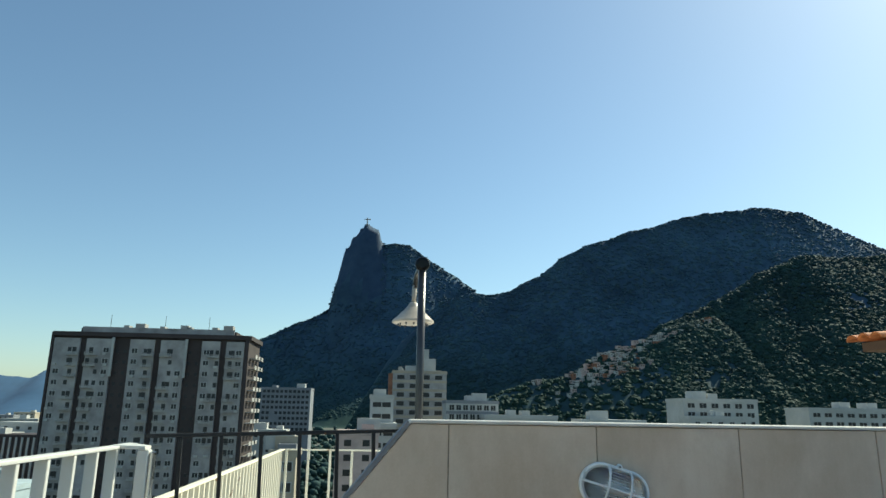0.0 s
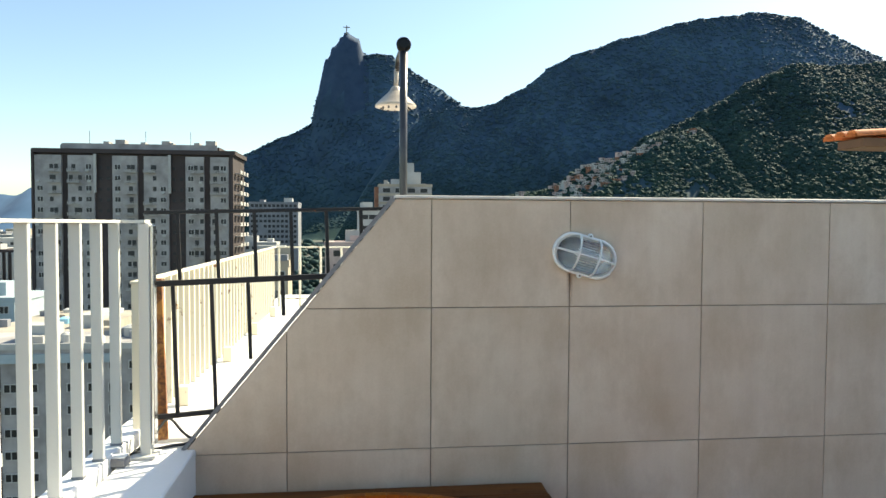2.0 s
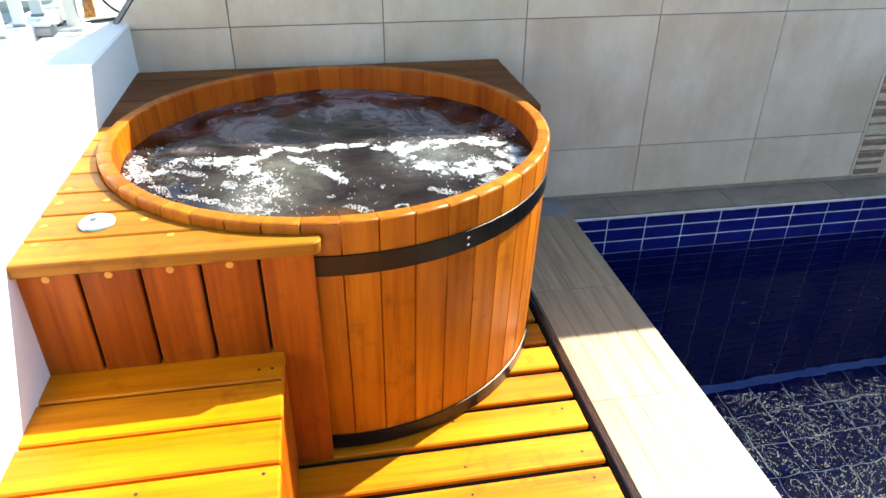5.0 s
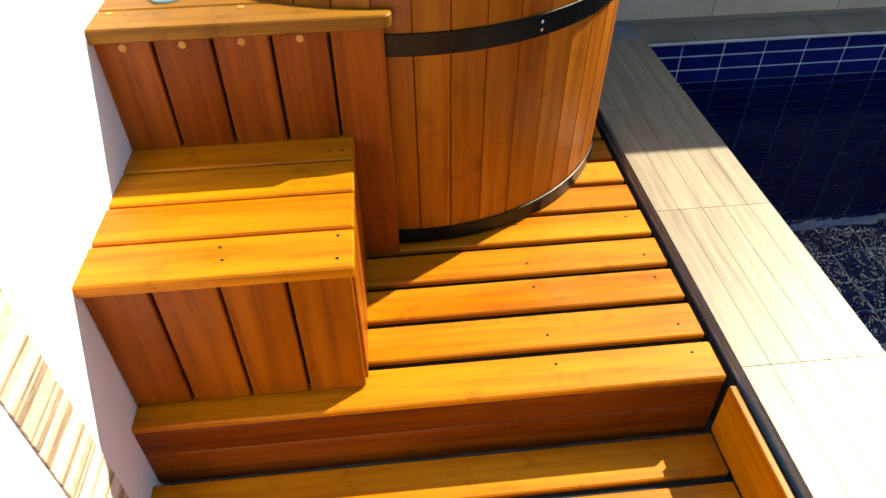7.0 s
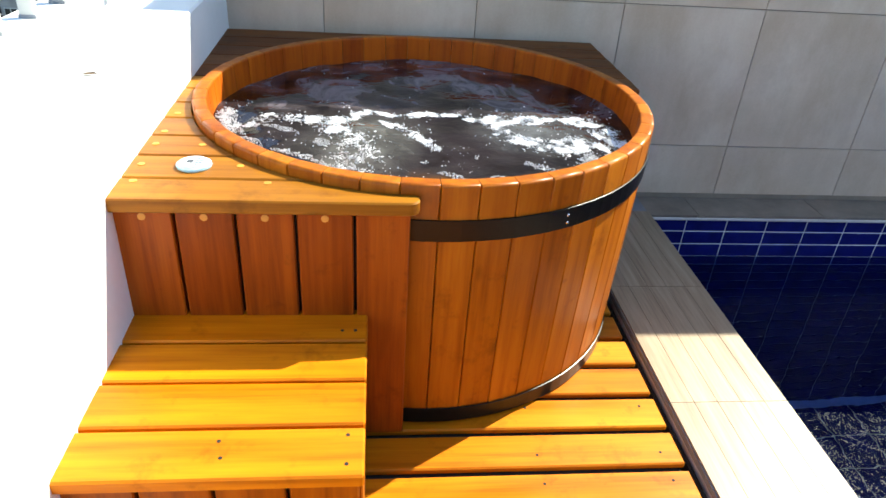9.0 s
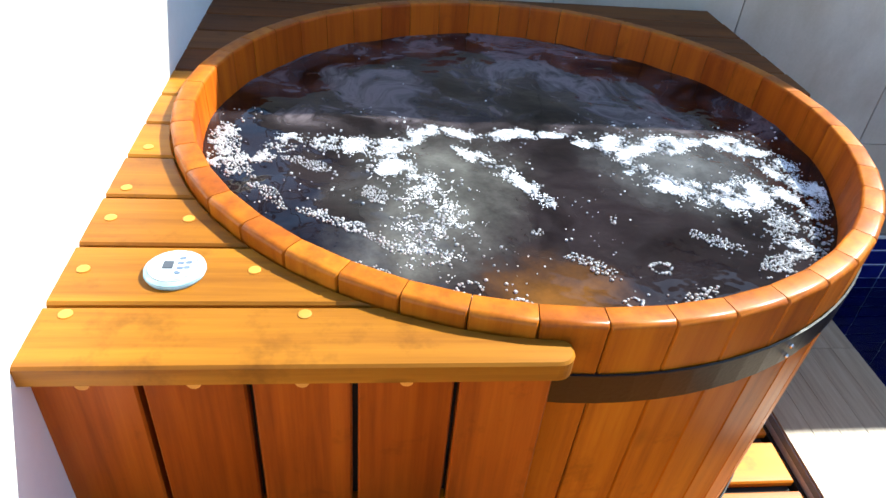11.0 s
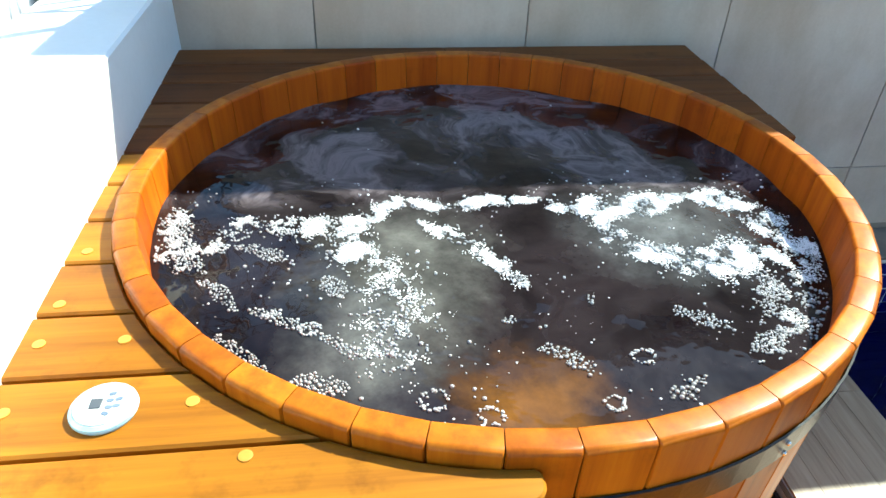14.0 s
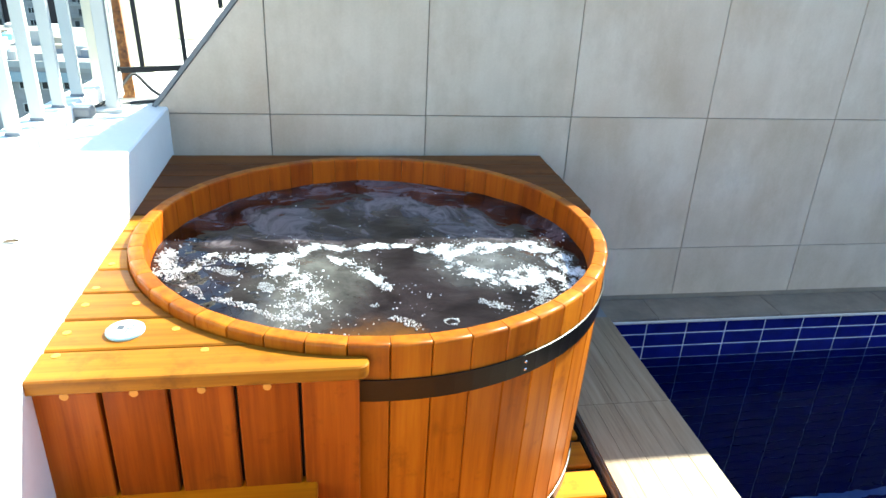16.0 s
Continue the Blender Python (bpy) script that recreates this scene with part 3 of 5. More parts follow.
def platform_boards():
    """Boards along x from the parapet to the tub and behind it, cut to the tub's curve."""
    gap, pitch, r, left = 0.006, 0.1245, TUB_R + 0.001, FACE_X - 0.03
    y0 = PLAT_F
    y1 = y0 + 0.110 - gap
    while y0 < WALL_Y - 0.03:
        y1 = min(y1, WALL_Y - 0.004)
        ys = [y0 + (y1 - y0) * k / 10 for k in range(11)]
        cut = [(TUB_C[0] - tub_arc(y, r), y) for y in ys]
        if y0 == PLAT_F:  # the front board runs out in a rounded tip beside the tub
            tip = [(0.046 + 0.023 * math.cos(a), y0 + 0.023 + 0.023 * math.sin(a)) for a in [radians(t) for t in range(-90, 1, 15)]] + [(0.068, y0 + 0.036), (0.062, y0 + 0.043)]
            run = [(-0.01 - 0.19 * k / 9, TUB_C[1] - tub_arc_y(-0.01 - 0.19 * k / 9, r)) for k in range(10)]
            outline = [(left, y0)] + tip + [p for p in run if p[1] < y1 - 0.002] + [(TUB_C[0] - tub_arc(y1, r), y1), (left, y1)]
        elif y0 > TUB_C[1] + r:
            outline = [(left, y0), (0.848, y0), (0.848, y1), (left, y1)]
        else:
            outline = [(left, y0)] + cut + [(left, y1)]
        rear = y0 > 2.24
        part("board", prism(outline, -0.032, 0, "z", 0.0035), rear_wood if rear else plat_wood, plat, "dark brown rear board" if rear else "", (0, 0, PLAT_Z))
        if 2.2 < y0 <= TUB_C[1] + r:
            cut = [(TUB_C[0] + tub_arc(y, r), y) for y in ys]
            part("board", prism([(0.842, y0), (0.845, y1)] + cut[::-1], -0.032, 0, "z", 0.0035), rear_wood, plat, "dark brown rear board", (0, 0, PLAT_Z))
        y0 = y1 + gap
        y1 = y0 + pitch - gap


platform_boards()
FRONT = PLAT_F + 0.034
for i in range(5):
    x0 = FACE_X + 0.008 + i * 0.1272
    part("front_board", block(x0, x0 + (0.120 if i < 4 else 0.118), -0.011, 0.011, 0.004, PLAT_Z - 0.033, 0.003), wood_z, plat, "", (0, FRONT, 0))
# Black sheet in place of the shade behind the platform slats.
part("front_backing", block(FACE_X + 0.006, 0.0, FRONT + 0.013, FRONT + 0.022, 0.004, PLAT_Z - 0.034), dark_gap, plat, "black sheet for the shade behind the slats")
part("ledger", block(FACE_X + 0.006, 0.84, WALL_Y - 0.05, WALL_Y - 0.003, PLAT_Z - 0.1, PLAT_Z - 0.033, 0.003), wood_x, plat)

# ---- hot tub ----
tub = thing("hot_tub", "round orange stave-built wooden hot tub with black bands", "hot tub", (*TUB_C, 0))
N_STAVES, TAPER = 47, 0.96


def stave():
    """One stave: slightly wedge-shaped in plan, narrower at the foot, its top edge rounded."""
    bm = bmesh.new()
    half = math.pi / N_STAVES - 0.0012
    t = 0.039
    rings = []
    section = [(0.004, TUB_R * TAPER, TUB_R * TAPER - t)]
    for k in range(6):  # quarter rounds at the top edges
        a_ = radians(18 * k)
        section.append((TUB_TOP - 0.008 + 0.008 * math.sin(a_), TUB_R - 0.009 + 0.009 * math.cos(a_), TUB_R - t + 0.006 - 0.006 * math.cos(a_)))
    for z, ro, ri in section:
        ring = []
        for a, r in ((-half, ro - 0.0022), (-half * 0.95, ro + 0.0008), (half * 0.95, ro + 0.0008), (half, ro - 0.0022), (half, ri), (-half, ri)):
            ring.append(bm.verts.new((r * math.cos(a), r * math.sin(a), z)))
        rings.append(ring)
    for a, b in zip(rings, rings[1:]):
        for k in range(6):
            bm.faces.new((a[k], a[(k + 1) % 6], b[(k + 1) % 6], b[k]))
    bm.faces.new(rings[0][::-1])
    bm.faces.new(rings[-1])
    bmesh.ops.recalc_face_normals(bm, faces=bm.faces[:])
    me_ = mesh_of("stave", bm, tub_wood, True)
    me_.materials.append(shaded_inner_wood)
    for p in me_.polygons:  # the inner side gets a redder wood, its shaded tone put into the colour
        if p.normal.x < -0.6:
            p.material_index = 1
    me_.set_sharp_from_angle(angle=radians(32))
    return me_


stave_me = stave()
for i in range(N_STAVES):
    ob = place("stave", stave_me, tub)
    ob.rotation_euler = (0, 0, 2 * math.pi * (i + 0.65) / N_STAVES)


def band(z0, z1, mat, label):
    def rad(z):
        return TUB_R * (TAPER + (1 - TAPER) * z / TUB_TOP) + 0.0025

    prof = [(rad(z0), z0), (rad(z0) + 0.003, z0 + 0.001), (rad(z1) + 0.003, z1 - 0.001), (rad(z1), z1)]
    n = 96
    bm = bmesh.new()
    rings = [[bm.verts.new((r * math.cos(2 * math.pi * k / n), r * math.sin(2 * math.pi * k / n), z)) for k in range(n)] for r, z in prof]
    for a, b in zip(rings, rings[1:] + rings[:1]):
        for k in range(n):
            bm.faces.new((a[k], a[(k + 1) % n], b[(k + 1) % n], b[k]))
    bmesh.ops.recalc_face_normals(bm, faces=bm.faces[:])
    return part("band", bm, mat, tub, label)


top_band = band(0.584, 0.640, black_iron, "black steel band")
band(0.005, 0.054, black_iron, "black steel band")
seal = math.radians(-63)
r = TUB_R * (TAPER + (1 - TAPER) * 0.612 / TUB_TOP) + 0.006
for dz in (-0.010, 0.010):
    part("bolt", lathe([(0.004, 0), (0.004, 0.003), (0.002, 0.005)], 10), chrome, top_band, "small steel rivet").matrix_basis = (
        Matrix.Translation((r * math.cos(seal), r * math.sin(seal), 0.612 + dz)) @ Euler((0, radians(90), seal)).to_matrix().to_4x4())
part("tub_floor", lathe([(TUB_R * TAPER - 0.04, 0.04), (TUB_R * TAPER - 0.04, 0.06)], 48), tub_wood, tub)

# water in the tub
TUB_WATER = 0.642


def tub_surface(x, y):
    """Height of the churned surface above the rest level."""
    p = Vector((x * 3.1, y * 3.1, 0.3))
    h = 0.010 * noise.noise(p) + 0.006 * noise.noise(p * 3.3)
    for jx, jy, jr, jh in ((-0.18, -0.20, 0.13, 0.012), (0.34, -0.12, 0.12, 0.014)):
        h += jh * math.exp(-((x - jx) ** 2 + (y - jy) ** 2) / jr**2)
    return h


bm = bmesh.new()
NR, NA = 44, 132
rows = []
for i in range(NR + 1):
    rr = (TUB_R - 0.043) * i / NR
    rows.append([bm.verts.new((rr * math.cos(2 * math.pi * k / NA), rr * math.sin(2 * math.pi * k / NA), tub_surface(rr * math.cos(2 * math.pi * k / NA), rr * math.sin(2 * math.pi * k / NA)))) for k in range(NA if i else 1)])
for k in range(NA):
    bm.faces.new((rows[0][0], rows[1][k], rows[1][(k + 1) % NA]))
for a, b in zip(rows[1:], rows[2:]):
    for k in range(NA):
        bm.faces.new((a[k], b[k], b[(k + 1) % NA], a[(k + 1) % NA]))
bmesh.ops.recalc_face_normals(bm, faces=bm.faces[:])
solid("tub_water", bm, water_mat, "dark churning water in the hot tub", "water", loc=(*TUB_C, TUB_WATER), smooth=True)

# ---- foam ----
def blob_mesh(name, centres, radii, mat, squash=1.0, jitter=0.0, seed=3, level=1):
    """Many small rounded lumps in one mesh."""
    bm = bmesh.new()
    bmesh.ops.create_icosphere(bm, subdivisions=level, radius=1.0)
    v = np.array([x.co for x in bm.verts])
    f = np.array([[x.index for x in p.verts] for p in bm.faces])
    bm.free()
    rng = np.random.default_rng(seed)
    n = len(centres)
    allv = np.repeat(v[None], n, 0)
    if jitter:
        allv = allv * (1 + jitter * rng.uniform(-1, 1, (n, len(v), 1)))
    allv = allv * np.asarray(radii)[:, None, None] * np.array([1, 1, squash]) + np.asarray(centres)[:, None, :]
    allf = (f[None] + (np.arange(n) * len(v))[:, None, None]).reshape(-1, 3)
    me = bpy.data.meshes.new(name)
    me.vertices.add(n * len(v))
    me.vertices.foreach_set("co", allv.reshape(-1).astype(np.float32))
    me.loops.add(allf.size)
    me.loops.foreach_set("vertex_index", allf.reshape(-1).astype(np.int32))
    me.polygons.add(len(allf))
    me.polygons.foreach_set("loop_start", (np.arange(len(allf)) * 3).astype(np.int32))
    me.polygons.foreach_set("use_smooth", np.full(len(allf), level == 1))
    me.materials.append(mat)
    me.update()
    me.validate()
    return me


def foam():
    """Froth in curved streaks round the two jets, with clear bubbles at its edges and loose over the water."""
    rng = np.random.default_rng(11)
    froth, froth_r, bub, bub_r = [], [], [], []

    def add(x, y, r, clear):
        if math.hypot(x, y) < TUB_R - 0.05:
            (bub if clear else froth).append((x, y, tub_surface(x, y) + r * (0.3 if clear else 0.1)))
            (bub_r if clear else froth_r).append(r * 0.8)

    # streaks: start, bend and end, width, number
    streaks = (
        ((-0.61, 0.02), (-0.60, -0.10), (-0.56, -0.16), 0.030, 1500),
        ((-0.56, -0.12), (-0.40, -0.03), (-0.24, -0.05), 0.022, 2200),
        ((-0.30, -0.04), (-0.10, 0.04), (0.12, 0.00), 0.016, 2400),
        ((-0.29, -0.03), (-0.27, -0.10), (-0.28, -0.17), 0.030, 1700),
        ((-0.14, -0.06), (-0.05, -0.12), (0.03, -0.27), 0.020, 500),
        ((-0.24, -0.16), (-0.18, -0.30), (-0.22, -0.44), 0.060, 700),
        ((0.12, -0.01), (0.26, -0.06), (0.40, 0.02), 0.026, 2600),
        ((0.20, -0.14), (0.20, -0.02), (0.38, 0.00), 0.022, 1300),
        ((0.40, 0.03), (0.56, -0.02), (0.52, -0.16), 0.030, 2200),
        ((0.52, -0.15), (0.42, -0.30), (0.22, -0.16), 0.034, 2600),
        ((0.56, -0.14), (0.52, -0.34), (0.36, -0.45), 0.040, 1200),
    )
    for a, b, c, w, n in streaks:
        a, b, c = (np.array(p) for p in (a, b, c))
        for _ in range(int(n * 2.0)):
            t = rng.random()
            p = (1 - t) ** 2 * a + 2 * t * (1 - t) * b + t * t * c
            wob = 0.035 * noise.noise(Vector((t * 4, 40 * w, 0)))
            s = rng.normal(0, w * (0.35 + 0.65 * math.sin(math.pi * t)) * 0.62, 2)
            x, y = p[0] + s[0] + wob, p[1] + s[1] - wob
            lace = noise.noise(Vector((x * 22, y * 22, 5.0))) + 0.6 * noise.noise(Vector((x * 60, y * 60, 1.0)))
            if lace < -0.10 and rng.random() < 0.92:
                continue
            if lace > (0.30 if x < -0.30 or y < -0.30 else 0.02):
                for _ in range(3):
                    add(x + rng.normal(0, 0.003), y + rng.normal(0, 0.003), rng.uniform(0.0010, 0.0021), False)
            elif rng.random() < 0.7:
                add(x, y, abs(rng.normal(0.0015, 0.0010)) + 0.0009, True)
    for _ in range(1500):  # loose bubbles
        t, rr = rng.random() * 2 * math.pi, math.sqrt(rng.random()) * (TUB_R - 0.06)
        x, y = rr * math.cos(t), rr * math.sin(t)
        if y > 0.12 and rng.random() < 0.93:
            continue
        if noise.noise(Vector((x * 7, y * 7, 2.0))) > 0.05 - 0.5 * max(0.0, x):
            add(x, y, abs(rng.normal(0.0014, 0.0012)) + 0.0008, rng.random() < 0.6)
    # rafts of close-packed bubbles: centre, half length, half width, turn, size
    rafts = (
        (-0.575, -0.05, 0.060, 0.026, 100, 0.0036), (-0.545, -0.14, 0.055, 0.022, 120, 0.0034), (-0.475, -0.25, 0.060, 0.015, 125, 0.0032),
        (-0.415, -0.14, 0.062, 0.018, -28, 0.0030), (-0.295, -0.25, 0.036, 0.022, -50, 0.0030), (-0.37, -0.33, 0.075, 0.013, -32, 0.0034),
        (-0.27, -0.40, 0.060, 0.014, -25, 0.0034), (-0.43, -0.39, 0.070, 0.013, -42, 0.0030), (-0.31, -0.46, 0.055, 0.018, -22, 0.0036),
        (0.05, -0.43, 0.055, 0.018, -45, 0.0036), (0.28, -0.365, 0.050, 0.020, -35, 0.0034), (0.43, -0.31, 0.070, 0.026, 60, 0.0032),
        (0.36, -0.43, 0.060, 0.020, 35, 0.0034), (0.20, -0.51, 0.035, 0.016, 15, 0.0040), (0.02, -0.245, 0.022, 0.014, -50, 0.0030),
        (-0.385, -0.31, 0.014, 0.012, 0, 0.0034), (0.12, -0.30, 0.012, 0.010, 0, 0.0036), (-0.02, -0.34, 0.014, 0.009, 20, 0.0034),
    )
    for cx, cy, half, wide, turn, size in rafts:
        ct, st, bend = math.cos(radians(turn)), math.sin(radians(turn)), rng.uniform(-5.0, 5.0)
        taken = []
        for _ in range(int(9.0 * half * wide / size**2)):
            u, w = half * rng.uniform(-1.15, 1.15), wide * rng.uniform(-1.3, 1.3)
            ragged = 0.9 * noise.noise(Vector((55 * (cx + u), 55 * (cy + w), 4.0))) + 0.5 * noise.noise(Vector((130 * (cx + u), 130 * (cy + w), 8.0)))
            if (u / half) ** 2 + (w / wide) ** 2 + ragged > 0.75:
                continue
            q = size * float(rng.choice((0.5, 0.65, 0.8, 1.0, 1.0, 1.25)))
            if any((u - a) ** 2 + (w - b) ** 2 < (0.72 * (q + c)) ** 2 for a, b, c in taken):
                continue
            taken.append((u, w, q))
            w += bend * u * u
            add(cx + u * ct - w * st, cy + u * st + w * ct, q, True)
    for cx, cy, ring in ((-0.16, -0.505, 0.022), (-0.085, -0.535, 0.018), (0.09, -0.52, 0.015), (-0.33, -0.35, 0.016), (0.16, -0.44, 0.018)):
        for _ in range(34):  # rosettes: bubbles crowded round a clear spot
            a, q = rng.random() * 2 * math.pi, ring * rng.uniform(0.75, 1.1)
            add(cx + q * math.cos(a), cy + 0.85 * q * math.sin(a), rng.uniform(0.0018, 0.0042), True)
    return blob_mesh("froth", froth, froth_r, foam_mat, 0.6), blob_mesh("bubbles", bub, bub_r, bubble_mat, 0.8)


froth_me, bubble_me = foam()
tagged(place("froth", froth_me, None, (*TUB_C, TUB_WATER)), "white froth in streaks on the churning tub water", "foam", kind="stuff")
tagged(place("bubbles", bubble_me, None, (*TUB_C, TUB_WATER)), "clear bubbles floating on the dark tub water", "bubbles", kind="stuff")



def pool_glints():
    """Tiny pale lumps that stand in for sun glints on the sunlit part of the pool."""
    rng = np.random.default_rng(31)
    pts, rad = [], []
    while len(pts) < 17000:
        x, y = rng.uniform(1.19, 2.2), rng.uniform(0.35, 1.69)
        if noise.noise(Vector((x * 45, y * 45, 3.0))) + 0.5 * noise.noise(Vector((x * 9, y * 9, 6.0))) < -0.35 + 0.5 * rng.random():
            continue
        pts.append((x, y, WATER_Z + 0.0004))
        rad.append(rng.uniform(0.0005, 0.0013))
    return blob_mesh("fine_bubbles", pts, rad, speck_mat, 0.7)


tagged(place("fine_bubbles", pool_glints()), "small pale specks standing in for sun glints on the pool water", "bubbles", kind="stuff")

# ---- control panel, screw plugs ----
panel = thing("control_panel", "round white and blue tub control panel on a board", "control panel", (-0.436, 1.560, PLAT_Z))
panel.scale = (0.76, 0.76, 0.9)
part("bezel", lathe([(0.050, 0.0), (0.052, 0.004), (0.051, 0.008), (0.046, 0.0105), (0.043, 0.011)], 40), bezel_mat, panel, "pale blue-white bezel", smooth=False)
part("face", lathe([(0.044, 0.0105), (0.043, 0.0125), (0.030, 0.0130)], 40), panel_white, panel)
part("display", block(-0.019, -0.001, -0.010, 0.011, 0.0125, 0.0142, 0.001), slate, panel, "small dark display")
bm = bmesh.new()
for a in range(-60, 61, 6):
    box(bm, 0.0375, 0.0415, -0.0022, 0.0022, 0.0118, 0.0134)
    bmesh.ops.rotate(bm, verts=bm.verts[-8:], cent=(0, 0, 0), matrix=Matrix.Rotation(radians(a - 20), 3, "Z"))
part("ring", bm, pale_blue, panel, "pale blue ring segment")
for x, y, a in ((0.011, 0.020, 20), (0.010, 0.006, 0), (0.023, 0.008, 10), (0.011, -0.008, -10), (0.022, -0.006, 0), (0.009, -0.021, -25)):
    key = part("button", prism(oval(0.0062, 0.0040, 16), 0.0125, 0.0138, "z", 0.0006), key_mat, panel, "", (x, y, 0))
    key.rotation_euler = (0, 0, radians(a))

plug_me = mesh_of("plug", lathe([(0.0085, 0.0), (0.0085, 0.0012), (0.006, 0.0016)], 14), plug_wood)
for y, xs in ((1.477, (-0.545, -0.262)), (1.565, (-0.553, -0.335)), (1.685, (-0.554, -0.445)), (1.768, (-0.555,)), (1.90, (-0.556,))):
    for x in xs:
        place("plug", plug_me, plat, (x, y, PLAT_Z))
for i in range(4):
    ob = place("plug", plug_me, plat, (FACE_X + 0.068 + i * 0.1272, FRONT - 0.011, PLAT_Z - 0.051))
    ob.rotation_euler = (radians(90), 0, 0)
nail = mesh_of("screw", lathe([(0.004, 0.0), (0.004, 0.0006), (0.002, 0.001)], 10), dark_gap)
for x, y in ((-0.075, STEP_F + 0.03), (-0.075, STEP_F + 0.10), (-0.07, STEP_F + 0.42), (-0.10, STEP_F + 0.42), (-0.30, STEP_F + 0.05), (-0.31, STEP_F + 0.09)):
    place("screw", nail, step, (x, y, STEP_Z))
for i in range(5):
    for x in (0.735, 0.40):
        place("screw", nail, deck, (x, DECK_F + 0.062 + i * PITCH + 0.02 * (-1) ** i, 0))

# dry leaf on the parapet's inner edge
bm = bmesh.new()
vs = [bm.verts.new(p) for p in ((-0.018, 0, 0.001), (-0.006, 0.006, 0.004), (0.01, 0.004, 0.006), (0.02, 0, 0.002), (0.008, -0.006, 0.003), (-0.008, -0.005, 0.002))]
bm.faces.new(vs)
bmesh.ops.solidify(bm, geom=bm.faces[:], thickness=0.001)
solid("dry_leaf", bm, stone_a, "small curled brown leaf on the white parapet", "leaf", loc=(-0.652, 1.63, PARAPET + 0.001))

# ---- pool curb tiles ----
LEDGE_Z = -0.004
ledge_mat = plain("brown_ledge_tile", (0.22, 0.165, 0.125), 0.5, spread=0.25, scale=8.0)
curb = solid("pool_curb", block(CURB_X0, CURB_X1 - 0.004, -3.0, WALL_Y - 0.002, -0.012, CURB_Z - 0.004), edge_mat, "pale wood-look porcelain pool curb", "curb", "structure")
y = WALL_Y - 0.186
bm = bmesh.new()
for k in range(5):
    x = 0.004 + k * 0.0715
    box(bm, x, x + 0.0709, -0.5988, 0, -0.02, 0.002, 0.0005)
plank = mesh_of("tile", bm, curb_mat)
while y > -2.8:
    place("tile", plank, curb, (CURB_X0, y, CURB_Z))
    y -= 0.60
ledge = solid("pool_ledge", block(CURB_X0, 5.2, POOL_Y1 + 0.001, WALL_Y, -0.03, LEDGE_Z - 0.003), grout, "grey-brown tiled ledge at the foot of the wall", "ledge", "structure")
for k in range(8):
    x0 = CURB_X0 + k * 0.6
    bm = block(0.001 if k else CURB_X1 - CURB_X0 + 0.002, min(0.598, 5.2 - x0), POOL_Y1 - 0.012, WALL_Y - 0.002, -0.016, 0.0, 0.002)
    part("tile", bm, ledge_mat, ledge, "", (x0, 0, LEDGE_Z))
part("lip", block(CURB_X1 - 0.01, 5.2, POOL_Y1 - 0.016, POOL_Y1 + 0.002, -0.030, LEDGE_Z - 0.012, 0.003), coping_mat, ledge, "pale rounded tile lip")

# ---- pool tiles ----
TW, TH = 0.1945, 0.0662
tile_a = mesh_of("tile", block(0.0035, TW - 0.0035, -0.006, 0.0, -TH + 0.0035, -0.0035, 0.0012), blue_tile)
cols = 16
for r_ in range(4):
    for c in range(cols):
        x = CURB_X1 + 0.001 + c * TW
        if x + TW < 4.6:
            place("tile", tile_a, pool_wall, (x, POOL_Y1 + 0.007, -0.028 - r_ * TH))


def tile_field(bm, origin, u, v, nu, nv, du, dv, n, gap=0.003):
    """Flat raised tiles over a rectangle."""
    o, u, v, n = Vector(origin), Vector(u), Vector(v), Vector(n)
    for i in range(nu):
        for j in range(nv):
            p = [o + u * (i * du + gap + (du - 2 * gap) * s) + v * (j * dv + gap + (dv - 2 * gap) * t) for s, t in ((0, 0), (1, 0), (1, 1), (0, 1))]
            top = [bm.verts.new(x + n * 0.004) for x in p]
            bot = [bm.verts.new(x) for x in p]
            bm.faces.new(top)
            for k in range(4):
                bm.faces.new((top[k], bot[k], bot[(k + 1) % 4], top[(k + 1) % 4]))


bm = bmesh.new()
tile_field(bm, (CURB_X1, POOL_Y1 + 0.004, -0.028 - 4 * TH), (1, 0, 0), (0, 0, -1), 20, 18, TW, TH, (0, -1, 0))
bmesh.ops.recalc_face_normals(bm, faces=bm.faces[:])
tagged(part("lower_tiles", bm, sunk_tile, pool_wall), kind="stuff")
bm = bmesh.new()
tile_field(bm, (CURB_X1, -2.9, -1.45), (1, 0, 0), (0, 1, 0), 20, 28, TW, TW * 1.02, (0, 0, 1))
tagged(solid("pool_floor_tiles", bm, sunk_tile, "dark blue glazed tiles on the pool floor", "pool tiles"), kind="stuff")
bm = bmesh.new()
tile_field(bm, (CURB_X1 - 0.012, POOL_Y1, -0.012), (0, -1, 0), (0, 0, -1), 28, 22, TW, TH, (1, 0, 0))
tagged(part("side_tiles", bm, sunk_tile, pool_side), kind="stuff")

